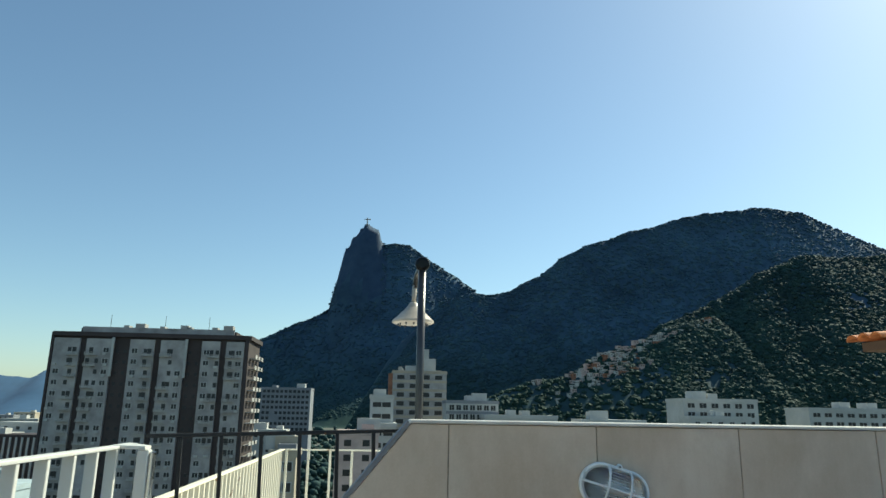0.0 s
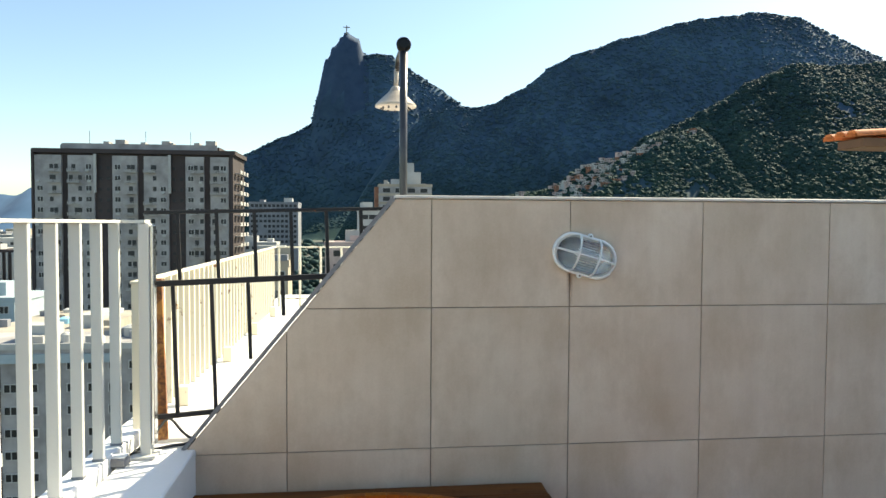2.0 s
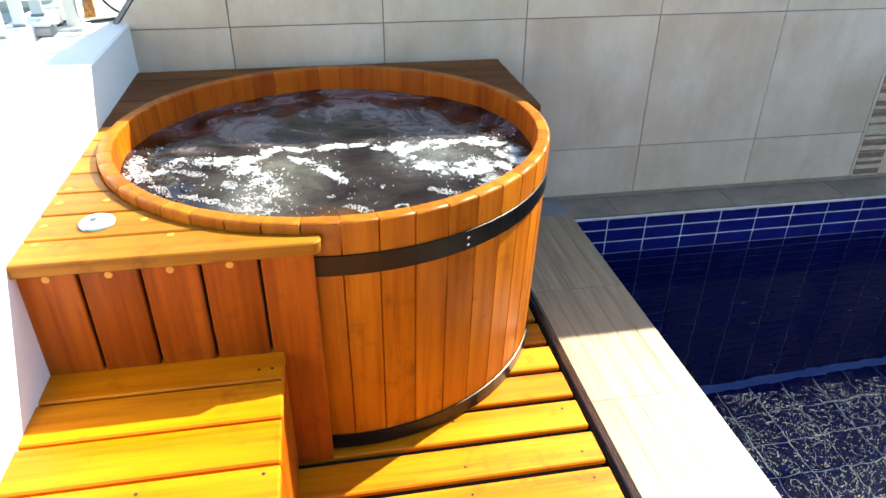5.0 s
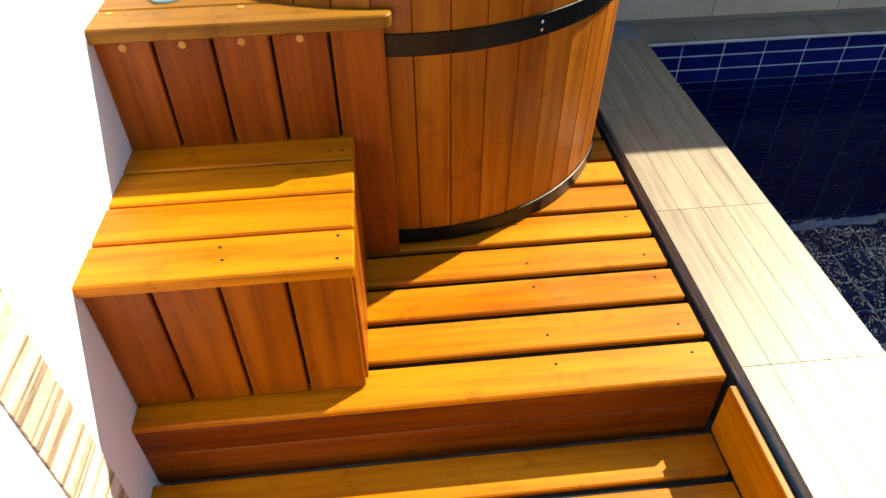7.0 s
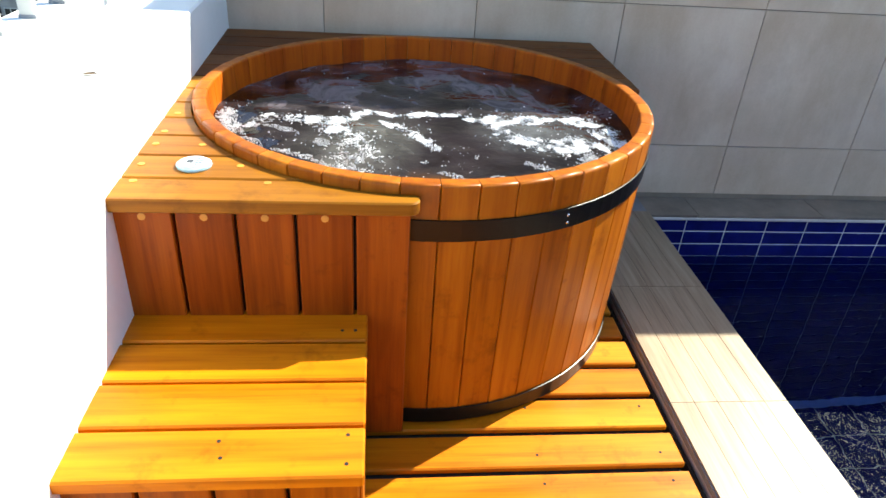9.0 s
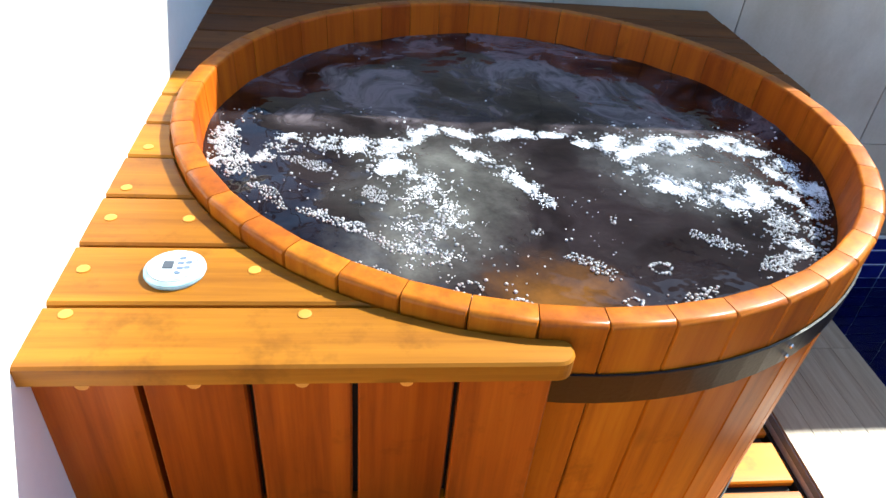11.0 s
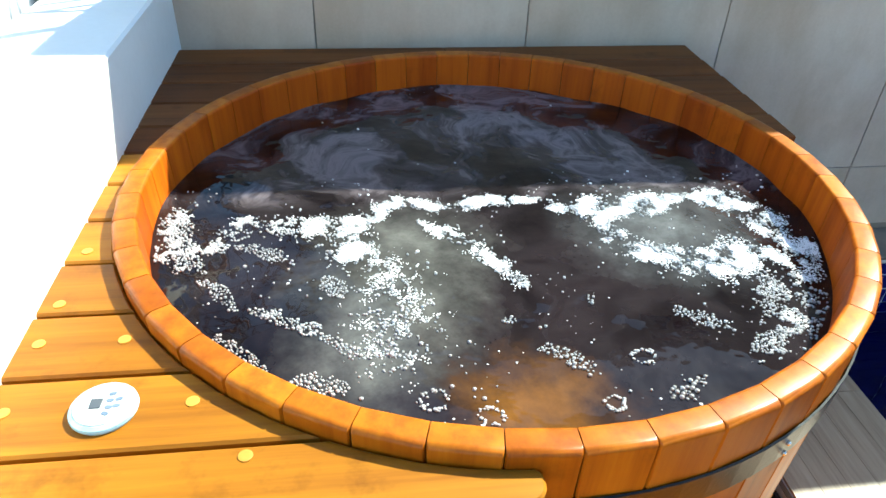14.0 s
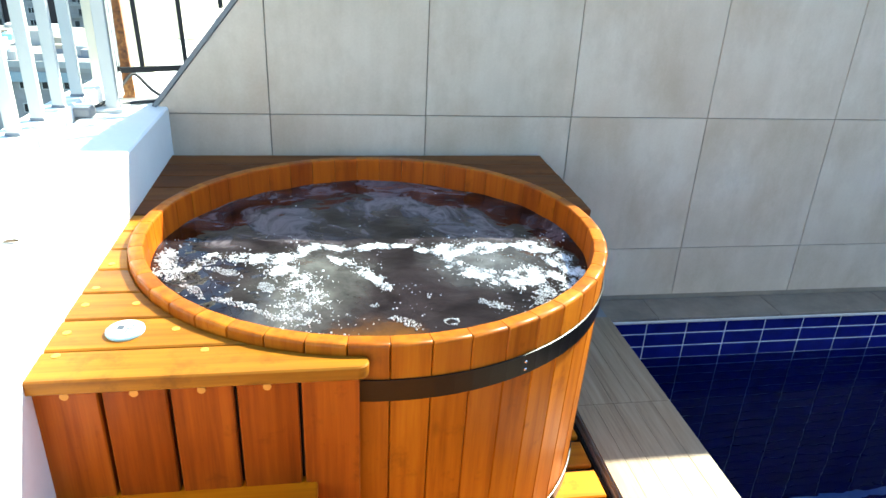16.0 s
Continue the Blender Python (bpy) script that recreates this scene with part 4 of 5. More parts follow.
# ---- stone strips ----
def stone_strip(name, width, z0, z1, label, pale_mats, dark_mats):
    """A vertical strip of thin stacked stone rods, brown and tan by turns. Front faces -y."""
    ob = thing(name, label, "stone strip", kind="structure")
    part("backing", block(0, width, 0.004, 0.012, z0, z1), grout, ob)
    rng = random.Random(5)
    z, k = z0, 0
    while z < z1 - 0.012:
        pale = k % 2 == 1
        for _ in range(rng.choice((1, 2)) if pale else rng.choice((3, 4, 5))):
            h = rng.uniform(0.010, 0.019) if pale else rng.uniform(0.006, 0.010)
            if z + h > z1:
                break
            p = rng.uniform(-0.002, 0.001)
            mat = rng.choice(pale_mats if pale else dark_mats)
            part("rod", block(0, width, p, 0.006, z + 0.0005, z + h - 0.0005), mat, ob)
            z += h
        k += 1
    return ob


strip = stone_strip("stone_strip", 0.145, CURB_Z + 0.003, WALL_TOP - 0.002, "brown and tan stacked-stone strip in the tiled wall", (stone_b, stone_b, stone_c), (stone_a, stone_a, stone_c, stone_a, stone_b))
strip.location = (2.785, WALL_Y - 0.002, 0)
# Same stone as the wall strip; the paler palette paints the sun on it.
strip2 = stone_strip("stone_strip", 0.125, LOWER + 0.0, PARAPET - 0.01, "tan stacked-stone strip in the white parapet, in sunlit tones", (stone_d, stone_d, stone_b), (stone_b, stone_c, stone_b))
strip2.matrix_basis = Matrix.Translation((FACE_S + 0.004, 0.64, 0)) @ Matrix.Rotation(radians(90), 4, "Z")

# ---- bulkhead lamp ----
lamp = thing("bulkhead_lamp", "oval white caged bulkhead lamp with ribbed glass", "wall lamp", (1.022, WALL_Y, 1.676))
lamp.rotation_euler = (0, radians(16), 0)


part("base", prism(oval(0.140, 0.082), -0.022, -0.001, "y", 0.005), white_plastic, lamp)
bm = bmesh.new()
tube(bm, [(x, -0.028, z) for x, z in oval(0.136, 0.079)], 0.008, 8, True)
part("rim", bm, white_plastic, lamp, smooth=True)
part("reflector", prism(oval(0.122, 0.066), -0.026, -0.0222, "y"), chrome, lamp, "dull metal reflector")
bm = bmesh.new()
rings = []
ov = oval(1.0, 0.56)
for s, yy in ((1.0, -0.022), (0.97, -0.045), (0.86, -0.066), (0.62, -0.078), (0.3, -0.083)):
    rings.append([bm.verts.new((x * 0.122 * s, yy, z * 0.122 * s)) for x, z in ov])
for a, b in zip(rings, rings[1:]):
    for k in range(len(ov)):
        bm.faces.new((a[k], a[(k + 1) % len(ov)], b[(k + 1) % len(ov)], b[k]))
bm.faces.new(rings[-1])
bmesh.ops.remove_doubles(bm, verts=bm.verts[:], dist=0.0003)
bmesh.ops.recalc_face_normals(bm, faces=bm.faces[:])
part("glass", bm, glass_mat, lamp, "clear ribbed glass", smooth=True)
part("bulb", lathe([(0.010, -0.045), (0.022, -0.03), (0.026, 0.0), (0.020, 0.03), (0.012, 0.05), (0.012, 0.07)], 16), white_plastic, lamp, "white bulb inside", (0, -0.045, 0)).rotation_euler = (0, radians(90), 0)
for x in (-0.045, 0.045):
    tube_pts = [(x, -0.03 - 0.062 * math.cos(t), 0.078 * math.sin(t)) for t in [radians(a) for a in range(-90, 91, 12)]]
    part("cage_hoop", tube(bmesh.new(), tube_pts, 0.0048, 8), white_plastic, lamp, smooth=True)
part("cage_bar", tube(bmesh.new(), [(-0.136, -0.03, 0), (-0.118, -0.066, 0), (-0.07, -0.088, 0), (0.07, -0.088, 0), (0.118, -0.066, 0), (0.136, -0.03, 0)], 0.0045, 8), white_plastic, lamp, smooth=True)
for s in (-1, 1):
    bm = lathe([(0.011, 0), (0.011, 0.012), (0.005, 0.014)], 14)
    part("lug", bm, white_plastic, lamp, "", (0, -0.022, s * 0.088)).rotation_euler = (radians(90), 0, 0)
    part("screw", lathe([(0.004, 0), (0.004, 0.002), (0.003, 0.003)], 10), slate, lamp, "dark screw", (0, -0.036, s * 0.088)).rotation_euler = (radians(90), 0, 0)

# rust run-off below the lamp, along the joint
bm = bmesh.new()
bm.faces.new([bm.verts.new(p) for p in ((-0.014, 0, -0.19), (0.014, 0, -0.19), (0.016, 0, 0), (-0.016, 0, 0))])
solid("rust_stain", bm, stain_mat, "thin rust run-off below the wall lamp", "stain", "structure", loc=(0.966, WALL_Y - 0.0012, 1.615))

# ---- shower ----
shower = thing("outdoor_shower", "chrome outdoor shower pole with a cream bell head", "shower", (0.256, WALL_Y + 0.19, PARAPET))
top = 2.60 - PARAPET
part("pole", tube(bmesh.new(), [(0, 0, 0), (0, 0, 0.6), (0, 0, 1.2), (0, 0, top)], 0.0175, 14), pipe_mat, shower, smooth=True)
part("foot", lathe([(0.05, 0), (0.05, 0.006), (0.03, 0.014), (0.022, 0.02)], 20), chrome, shower)
part("cap", lathe([(0.024, -0.03), (0.031, -0.028), (0.033, 0.0), (0.030, 0.006), (0.018, 0.01)], 24), black_iron, shower, "black end cap", (0, -0.01, top)).rotation_euler = (radians(90), 0, 0)
part("arm", tube(bmesh.new(), [(0, 0, top), (-0.005, 0.12, top + 0.003), (-0.012, 0.22, top + 0.0), (-0.016, 0.25, top - 0.02), (-0.016, 0.255, top - 0.06)], 0.013, 10), pipe_mat, shower, smooth=True)
part("neck", tube(bmesh.new(), [(-0.020, 0.255, top - 0.05), (-0.022, 0.256, top - 0.10), (-0.024, 0.257, top - 0.135)], 0.011, 10), shade_cream_plastic, shower, smooth=True)
part("bell", lathe([(0.012, 0.095), (0.02, 0.088), (0.032, 0.068), (0.090, 0.012), (0.099, 0.004), (0.099, -0.006), (0.086, -0.010)], 32), shade_cream_plastic, shower, "", (-0.024, 0.257, top - 0.225), smooth=False)
for k in range(12):
    a = 2 * math.pi * k / 12
    part("nozzle", lathe([(0.004, 0.006), (0.004, -0.004), (0.002, -0.006)], 8), slate, shower, "", (-0.024 + 0.07 * math.cos(a), 0.257 + 0.07 * math.sin(a), top - 0.24))

# ---- railings ----
def railing(name, label, mat, base, top, x, y0, y1, spacing, wide, thick):
    """Flat bars set across the line of a railing along y, from a base to a flat top rail."""
    ob = thing(name, label, "railing", (x, y0, base))
    n = int(round((y1 - y0) / spacing))
    bar_me = mesh_of("bar", block(-wide / 2, wide / 2, -thick / 2, thick / 2, 0, top - base - 0.012, 0.002), mat)
    for i in range(n):
        place("bar", bar_me, ob, (0, i * spacing, 0))
    part("top_rail", block(-0.022, 0.022, -0.02, y1 - y0 + 0.03, top - base - 0.012, top - base, 0.002), mat, ob)
    return ob


RX, KERB, RY, RSTEP = -0.888, 0.928, 0.143, 0.1785
rail1 = railing("white_railing", "white painted steel railing on the parapet", rail_white, KERB, 1.818, RX, RY, RY + 16 * RSTEP, RSTEP, 0.038, 0.019)
part("rail_end", prism([(-0.02, 3.055 - RY), (-0.02, 2.85 - RY), (0.125, 2.66 - RY + 0.13), (0.125, 2.86 - RY)], 0.8785, 0.8915, "z", 0.001), rail_white, rail1)
part("end_post", block(-0.021, 0.021, -0.021, 0.021, PARAPET - KERB, 0.878, 0.003), rail_white, rail1, "", (0.116, 2.82 - RY, 0))
part("end_plate", block(-0.05, 0.05, -0.05, 0.05, PARAPET - KERB + 0.001, PARAPET - KERB + 0.012, 0.003), rail_white, rail1, "", (0.108, 2.82 - RY, 0))
part("end_bracket", block(-0.006, 0.006, -0.02, 0.02, 0.0, 0.87, 0.002), chrome, rail1, "galvanised strip", (0.145, 2.825 - RY, 0))
shoe = mesh_of("shoe", block(-0.021, 0.021, -0.0115, 0.0115, 0, 0.009, 0.001), grey_render)
for i in range(16):
    place("shoe", shoe, rail1, (0, i * RSTEP, 0.0005))

black = thing("black_railing", "black steel railing between parapet and wall", "railing", (-0.79, 2.96, PARAPET))
black.rotation_euler = (0, radians(-1.6), radians(11))
for z, x1, t in ((0.970, 1.15, 0.008), (0.674, 0.82, 0.012), (0.116, 0.30, 0.010)):
    part("rail", block(0, x1, -t, t, z - t, z + t, 0.002), rail_black, black)
for k in range(6):
    part("bar", block(-0.0075, 0.0075, -0.0075, 0.0075, 0.687, 0.962, 0.001), rail_black, black, "", (0.128 + 0.1545 * k, 0, 0))
for x, z0 in ((0.099, 0.127), (0.252, 0.127), (0.402, 0.33), (0.547, 0.51)):
    part("bar", block(-0.008, 0.008, -0.008, 0.008, z0, 0.661, 0.001), rail_black, black, "", (x, 0, 0))
part("post", block(-0.022, 0.022, -0.022, 0.022, 0, 0.69, 0.002), rust_mat, black, "heavily rusted steel post", (0.030, 0.075, 0))

# neighbouring ledge with its railings
solid("neighbour_ledge", block(-1.02, 4.5, 3.048, 9.0, -1.9, PARAPET, 0.004), white, "sunlit white ledge beyond the black railing", "ledge", "structure")
rail2 = railing("cream_railing", "weathered cream steel railing with rusty feet", rail_cream, PARAPET, 1.55, -0.92, 3.17, 7.7, 0.118, 0.040, 0.016)
rail3 = thing("cross_railing", "weathered cream steel railing across the ledge", "railing", (-0.9, 7.75, PARAPET))
part("top_rail", block(0, 2.2, -0.02, 0.02, 0.655, 0.67, 0.002), rail_cream, rail3)
part("low_rail", block(0, 2.2, -0.015, 0.015, 0.08, 0.095, 0.002), rail_cream, rail3)
bar_me = mesh_of("bar", block(-0.012, 0.012, -0.012, 0.012, 0, 0.655, 0.002), rail_cream)
for i in range(10):
    place("bar", bar_me, rail3, (0.02 + i * 0.23, 0, 0))
foot_me = mesh_of("foot", block(-0.03, 0.03, -0.03, 0.03, 0, 0.10, 0.006), rail_cream)
for i, y in enumerate((3.6, 4.7, 5.8, 6.9)):
    place("foot", foot_me, rail2, (0.09, y - 3.17, 0))

# black cord at the railing foot
c = bpy.data.curves.new("cable", "CURVE")
c.dimensions, c.bevel_depth, c.bevel_resolution = "3D", 0.006, 2
sp = c.splines.new("NURBS")
loop_pts = [(-0.83, 2.80, 0.895), (-0.79, 2.93, 0.9), (-0.755, 3.02, 1.0), (-0.72, 3.03, 0.95), (-0.66, 2.97, 0.905), (-0.60, 2.95, 0.90), (-0.64, 2.93, 0.89), (-0.72, 2.92, 0.888), (-0.78, 2.86, 0.888), (-0.86, 2.78, 0.888)]
sp.points.add(len(loop_pts) - 1)
for p, xyz in zip(sp.points, loop_pts):
    p.co = (*xyz, 1)
sp.use_endpoint_u = True
cable = new("cable", c)
c.materials.append(cord_mat)
tagged(cable, "black electric cable looped at the railing foot", "cable")

jb = thing("junction_box", "small grey junction box at the railing foot", "junction box", (-0.845, 2.72, PARAPET))
part("body", block(-0.035, 0.035, -0.03, 0.03, 0, 0.035, 0.006), edge_mat, jb)
part("lid", block(-0.030, 0.030, -0.025, 0.025, 0.0352, 0.041, 0.002), white_plastic, jb, "pale lid")

# ---- clay-tiled roof beyond the wall ----
roof = thing("clay_roof", "eave corner of an orange clay-tiled roof", "roof", (6.28, 8.0, 2.96))
part("fascia", block(0.04, 3.0, 0.02, 0.5, -0.15, -0.03, 0.01), beam_mat, roof, "brown timber fascia")
bm = bmesh.new()
n = 10
prev = None
for k in range(n + 1):
    a = math.pi * k / n
    ring = [bm.verts.new((x, -0.105 * math.cos(a), 0.07 * math.sin(a) + s_)) for x, s_ in ((0, 0), (0.5, 0.0), (0, -0.016), (0.5, -0.016))]
    if prev:
        for i0, i1 in ((0, 1), (3, 2)):
            bm.faces.new((prev[i0], prev[i1], ring[i1], ring[i0]))
        bm.faces.new((prev[0], ring[0], ring[2], prev[2]))
        bm.faces.new((prev[1], prev[3], ring[3], ring[1]))
    prev = ring
bmesh.ops.recalc_face_normals(bm, faces=bm.faces[:])
clay_me = mesh_of("roof_tile", bm, clay)
for i in range(6):
    for j in range(3):
        ob = place("roof_tile", clay_me, roof, (-0.06 + i * 0.42, 0.1 + j * 0.22, i * 0.02 + (0.008 if j % 2 else 0)))
        ob.rotation_euler = (0, radians(-4), 0)

# ---- wall tiles, one by one ----
def wall_tiles():
    xs = [0.366 + 0.6 * k for k in range(-2, 9)]
    zs = [CURB_Z + 0.003, 0.255, 0.855, 1.455, WALL_TOP - 0.001]
    for i, (xa, xb) in enumerate(zip(xs, xs[1:])):
        for za, zb in zip(zs, zs[1:]):
            x0, x1 = max(xa, FACE_X - 0.03), min(xb, 5.2)
            pieces = [(x0, x1)]
            if x0 < 2.785 < x1:
                pieces = [(x0, 2.786)] + ([(2.929, x1)] if x1 > 2.94 else [])
            for u0, u1 in pieces:
                if za > 0.8:
                    u0 = -0.64 if u0 < -0.5 else u0
                g = 0.0021
                poly = [(u0 + g, za + g), (u1 - g, za + g), (u1 - g, zb - g), (u0 + g, zb - g)]
                if u0 < 0.3:
                    poly = clipped(poly, (SLANT[0][0] + 0.004, SLANT[0][1]), (SLANT[1][0] + 0.004, SLANT[1][1]))
                if len(poly) < 3:
                    continue
                cx, cz = (u0 + u1) / 2, (za + zb) / 2
                part("tile", prism([(x - cx, z - cz) for x, z in poly], 0.0, 0.007, "y", 0.0008), tile_mat, wall, "", (cx, WALL_Y, cz))


wall_tiles()

# ---- mountains ----
RIDGES = (
    # the steep peak and its shoulders
    (2.2, ((-900, 2350, 40), (-560, 2300, 145), (-405, 2300, 226), (-332, 2300, 259), (-223, 2300, 311), (-178, 2300, 335))),
    (5.0, ((-172, 2300, 341), (-158, 2300, 420), (-130, 2300, 548), (-108, 2300, 588), (-82, 2300, 617), (-67, 2300, 633), (-34, 2300, 613), (-17, 2310, 566))),
    (2.3, ((-15, 2310, 558), (75, 2300, 556), (132, 2300, 518), (189, 2300, 482), (247, 2300, 450), (300, 2280, 410))),
    # the long wooded ridge
    (1.7, ((60, 1780, 190), (150, 1740, 270), (218, 1700, 300), (254, 1700, 295), (311, 1700, 308), (413, 1700, 354), (463, 1700, 396), (529, 1700, 431), (648, 1700, 478), (799, 1700, 512), (991, 1700, 559))),
    (1.7, ((991, 1700, 559), (1062, 1700, 552), (1142, 1700, 540), (1223, 1700, 508), (1385, 1700, 441), (1900, 1700, 340))),
    # the low spur with the houses
    (0.85, ((110, 940, 10), (210, 950, 38), (262, 955, 52), (300, 960, 76), (345, 960, 92), (420, 960, 120), (480, 965, 142))),
    # the near spur
    (1.1, ((340, 1000, 30), (384, 1000, 98), (428, 1000, 126), (473, 1000, 152), (518, 1000, 177), (590, 1000, 226), (655, 1000, 252), (814, 1020, 268), (1300, 1050, 255))),
)


def terrain(x, y):
    """Height of the hills: the highest of the ridges, each falling away to both sides."""
    h = np.full(x.shape, -60.0)
    for slope, line in RIDGES:
        for a, b in zip(line, line[1:]):
            ax, ay, az = a
            bx, by, bz = b
            dx, dy = bx - ax, by - ay
            t = np.clip(((x - ax) * dx + (y - ay) * dy) / (dx * dx + dy * dy), 0, 1)
            dist = np.hypot(x - ax - t * dx, y - ay - t * dy)
            h = np.maximum(h, az + t * (bz - az) - (slope * np.clip(dist - 9.0, 0.0, 210.0) + 0.75 * np.maximum(dist - 219.0, 0.0)))
    return h


def gullies(x, y):
    return np.array([noise.fractal(Vector((u * 0.006, v * 0.006, 0.5)), 0.9, 2.1, 5) for u, v in zip(x, y)])


def mountains():
    na, nr = 640, 230
    az = np.radians(np.linspace(-24, 52, na))
    rr = 480 * (2700 / 480) ** np.linspace(0, 1, nr)
    A, R_ = np.meshgrid(az, rr)
    x, y = R_ * np.sin(A), R_ * np.cos(A)
    z = terrain(x, y)
    g = gullies(x.ravel(), y.ravel()).reshape(x.shape)
    z = z + g * np.clip((z + 60) * 0.08, 0, 12)
    z = np.maximum(z, -46.5)
    verts = np.stack([x, y, z], -1).reshape(-1, 3)
    i = np.arange(na * nr).reshape(nr, na)
    quads = np.stack([i[:-1, :-1], i[:-1, 1:], i[1:, 1:], i[1:, :-1]], -1).reshape(-1, 4)
    me = bpy.data.meshes.new("mountains")
    me.from_pydata(verts.tolist(), [], quads.tolist())
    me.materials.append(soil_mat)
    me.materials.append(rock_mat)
    rocky = ((np.abs(x + 80 + 30 * g) < 85 + 25 * g) & (y > 2150) & (z > 350 + 70 * g)).reshape(-1)
    me.polygons.foreach_set("material_index", rocky[quads[:, 0]].astype(np.int32))
    me.polygons.foreach_set("use_smooth", np.ones(len(quads), bool))
    me.update()
    return tagged(place("mountains", me), "dark wooded mountains with a steep bare peak", "mountain", kind="structure")


mountains()


def canopy(x, y):
    """Ground height under the trees, gullies included."""
    z = terrain(x, y)
    return z + gullies(x, y) * np.clip((z + 60) * 0.08, 0, 12)


def forest_far():
    """Crowns over the front slopes of the far ridge and the peak."""
    rng = np.random.default_rng(4)
    n = 60000
    ridge = rng.random(n) < 0.72
    y = np.where(ridge, 1745 - 410 * rng.random(n) ** 1.3, 2315 - 330 * rng.random(n) ** 1.3)
    x = y * np.tan(np.radians(np.where(ridge, rng.uniform(-4, 46, n), rng.uniform(-21, 10, n))))
    z = canopy(x, y)
    keep = (z > -52) & ~((np.abs(x + 85) < 75) & (z > 350) & (y > 2000))
    x, y, z = x[keep][:30000], y[keep][:30000], z[keep][:30000]
    rad = rng.uniform(3.0, 6.5, len(x))
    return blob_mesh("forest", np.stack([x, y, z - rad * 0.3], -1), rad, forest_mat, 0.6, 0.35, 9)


def forest_near():
    """Larger broken crowns over the near spur, with gaps."""
    rng = np.random.default_rng(14)
    n = 40000
    x, y = rng.uniform(90, 900, n), rng.uniform(780, 1012, n)
    z = canopy(x, y)
    gap = np.array([noise.noise(Vector((u * 0.02, v * 0.02, 7.0))) for u, v in zip(x, y)])
    keep = (z > -20) & (gap > -0.7 + 0.3 * rng.random(n)) & (x > 150) & ((x > 365) | (rng.random(n) < 0.25))
    x, y, z, gap = (a[keep][:14000] for a in (x, y, z, gap))
    rad = rng.uniform(2.6, 5.4, len(x)) * (1 + 0.4 * np.clip(gap, -0.4, 0.8))
    return blob_mesh("near_forest", np.stack([x, y, z - rad * 0.1], -1), rad, near_mat, 0.8, 0.34, 19, 2)


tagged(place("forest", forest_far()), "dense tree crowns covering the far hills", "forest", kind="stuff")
tagged(place("forest", forest_near()), "broken green tree crowns on the near hillside", "forest", kind="stuff")


def city_trees():
    """Crowns of street and garden trees between the blocks."""
    rng = np.random.default_rng(12)
    pts, rad = [], []
    for a0, a1, r0, r1, n in ((-13.5, 6.0, 260, 620, 3200), (-37.0, -21.0, 170, 560, 1700)):
        for _ in range(n):
            a, r = math.radians(rng.uniform(a0, a1)), rng.uniform(r0, r1)
            x, y = r * math.sin(a), r * math.cos(a)
            if noise.noise(Vector((x * 0.02, y * 0.02, 3.0))) < -0.1:
                continue
            s = rng.uniform(1.2, 3.4)
            pts.append((x, y, -46 + rng.uniform(3, 15) + max(0, r - 380) * 0.09))
            rad.append(s)
    return blob_mesh("trees", pts, rad, forest_mat, 0.75, 0.35, 5)


tagged(place("city_trees", city_trees()), "dark green tree crowns between the city blocks", "trees", kind="stuff")

# statue on the peak: a plain cross-shaped mass on a plinth
bm = bmesh.new()
box(bm, -4, 4, -4, 4, 0, 9)
box(bm, -2.6, 2.6, -2.2, 2.2, 9, 31, 0.6)
box(bm, -14, 14, -1.6, 1.6, 27, 31, 0.6)
box(bm, -1.8, 1.8, -1.8, 1.8, 31, 37, 0.8)
solid("statue", bm, concrete, "far grey statue with spread arms on the peak", "statue", loc=(-68, 2300, 628)).scale = (0.8, 0.8, 0.8)

# far hills to the west
bm = bmesh.new()
prev = None
for k in range(60):
    x = -3400 + k * 32
    h = 60 + 95 * math.exp(-((x + 2060) / 260) ** 2) + 95 * math.exp(-((x + 1800) / 95) ** 2) + 110 * math.exp(-((x + 2600) / 300) ** 2) + 18 * noise.noise(Vector((x * 0.01, 0, 0)))
    if x > -1700:
        h = 60 + (h - 60) * max(0, 1 - (x + 1700) / 130)
    col = [bm.verts.new((x, 4000 + yy, h * f - 46 * (1 - f))) for yy, f in ((-500, 0.0), (-200, 0.45), (0, 1.0), (300, 0.0))]
    if prev:
        for a in range(3):
            bm.faces.new((prev[a], prev[a + 1], col[a + 1], col[a]))
    prev = col
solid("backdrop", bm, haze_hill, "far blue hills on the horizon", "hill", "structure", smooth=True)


# ---- buildings ----
win_cache = {}


def window_mesh(w, h, d=0.25):
    """A window: a frame that stands proud round a recessed dark pane, with a mullion."""
    key = (round(w, 2), round(h, 2))
    if key not in win_cache:
        bm = bmesh.new()
        box(bm, -w / 2, w / 2, -0.04, d, 0, h)
        me = mesh_of("window", bm, pane_mat)
        f = bmesh.new()
        t = min(0.12, w * 0.08)
        box(f, -w / 2 - t, w / 2 + t, -0.12, 0.02, -t, 0)
        box(f, -w / 2 - t, w / 2 + t, -0.12, 0.02, h, h + t)
        box(f, -w / 2 - t, -w / 2, -0.12, 0.02, 0, h)
        box(f, w / 2, w / 2 + t, -0.12, 0.02, 0, h)
        box(f, -t / 2, t / 2, -0.10, 0.02, 0, h)
        win_cache[key] = (me, mesh_of("frame", f, white_render))
    return win_cache[key]


def windows(parent, xs, zs, y, w, h, skip=0.0, frames=True, rng=random.Random(1)):
    pane, fr = window_mesh(w, h)
    for x in xs:
        for z in zs:
            if rng.random() < skip:
                continue
            ob = place("window", pane, parent, (x, y, z))
            if frames:
                place("frame", fr, ob)


def spread(a, b, n):
    return [a + (b - a) * (k + 0.5) / n for k in range(n)]


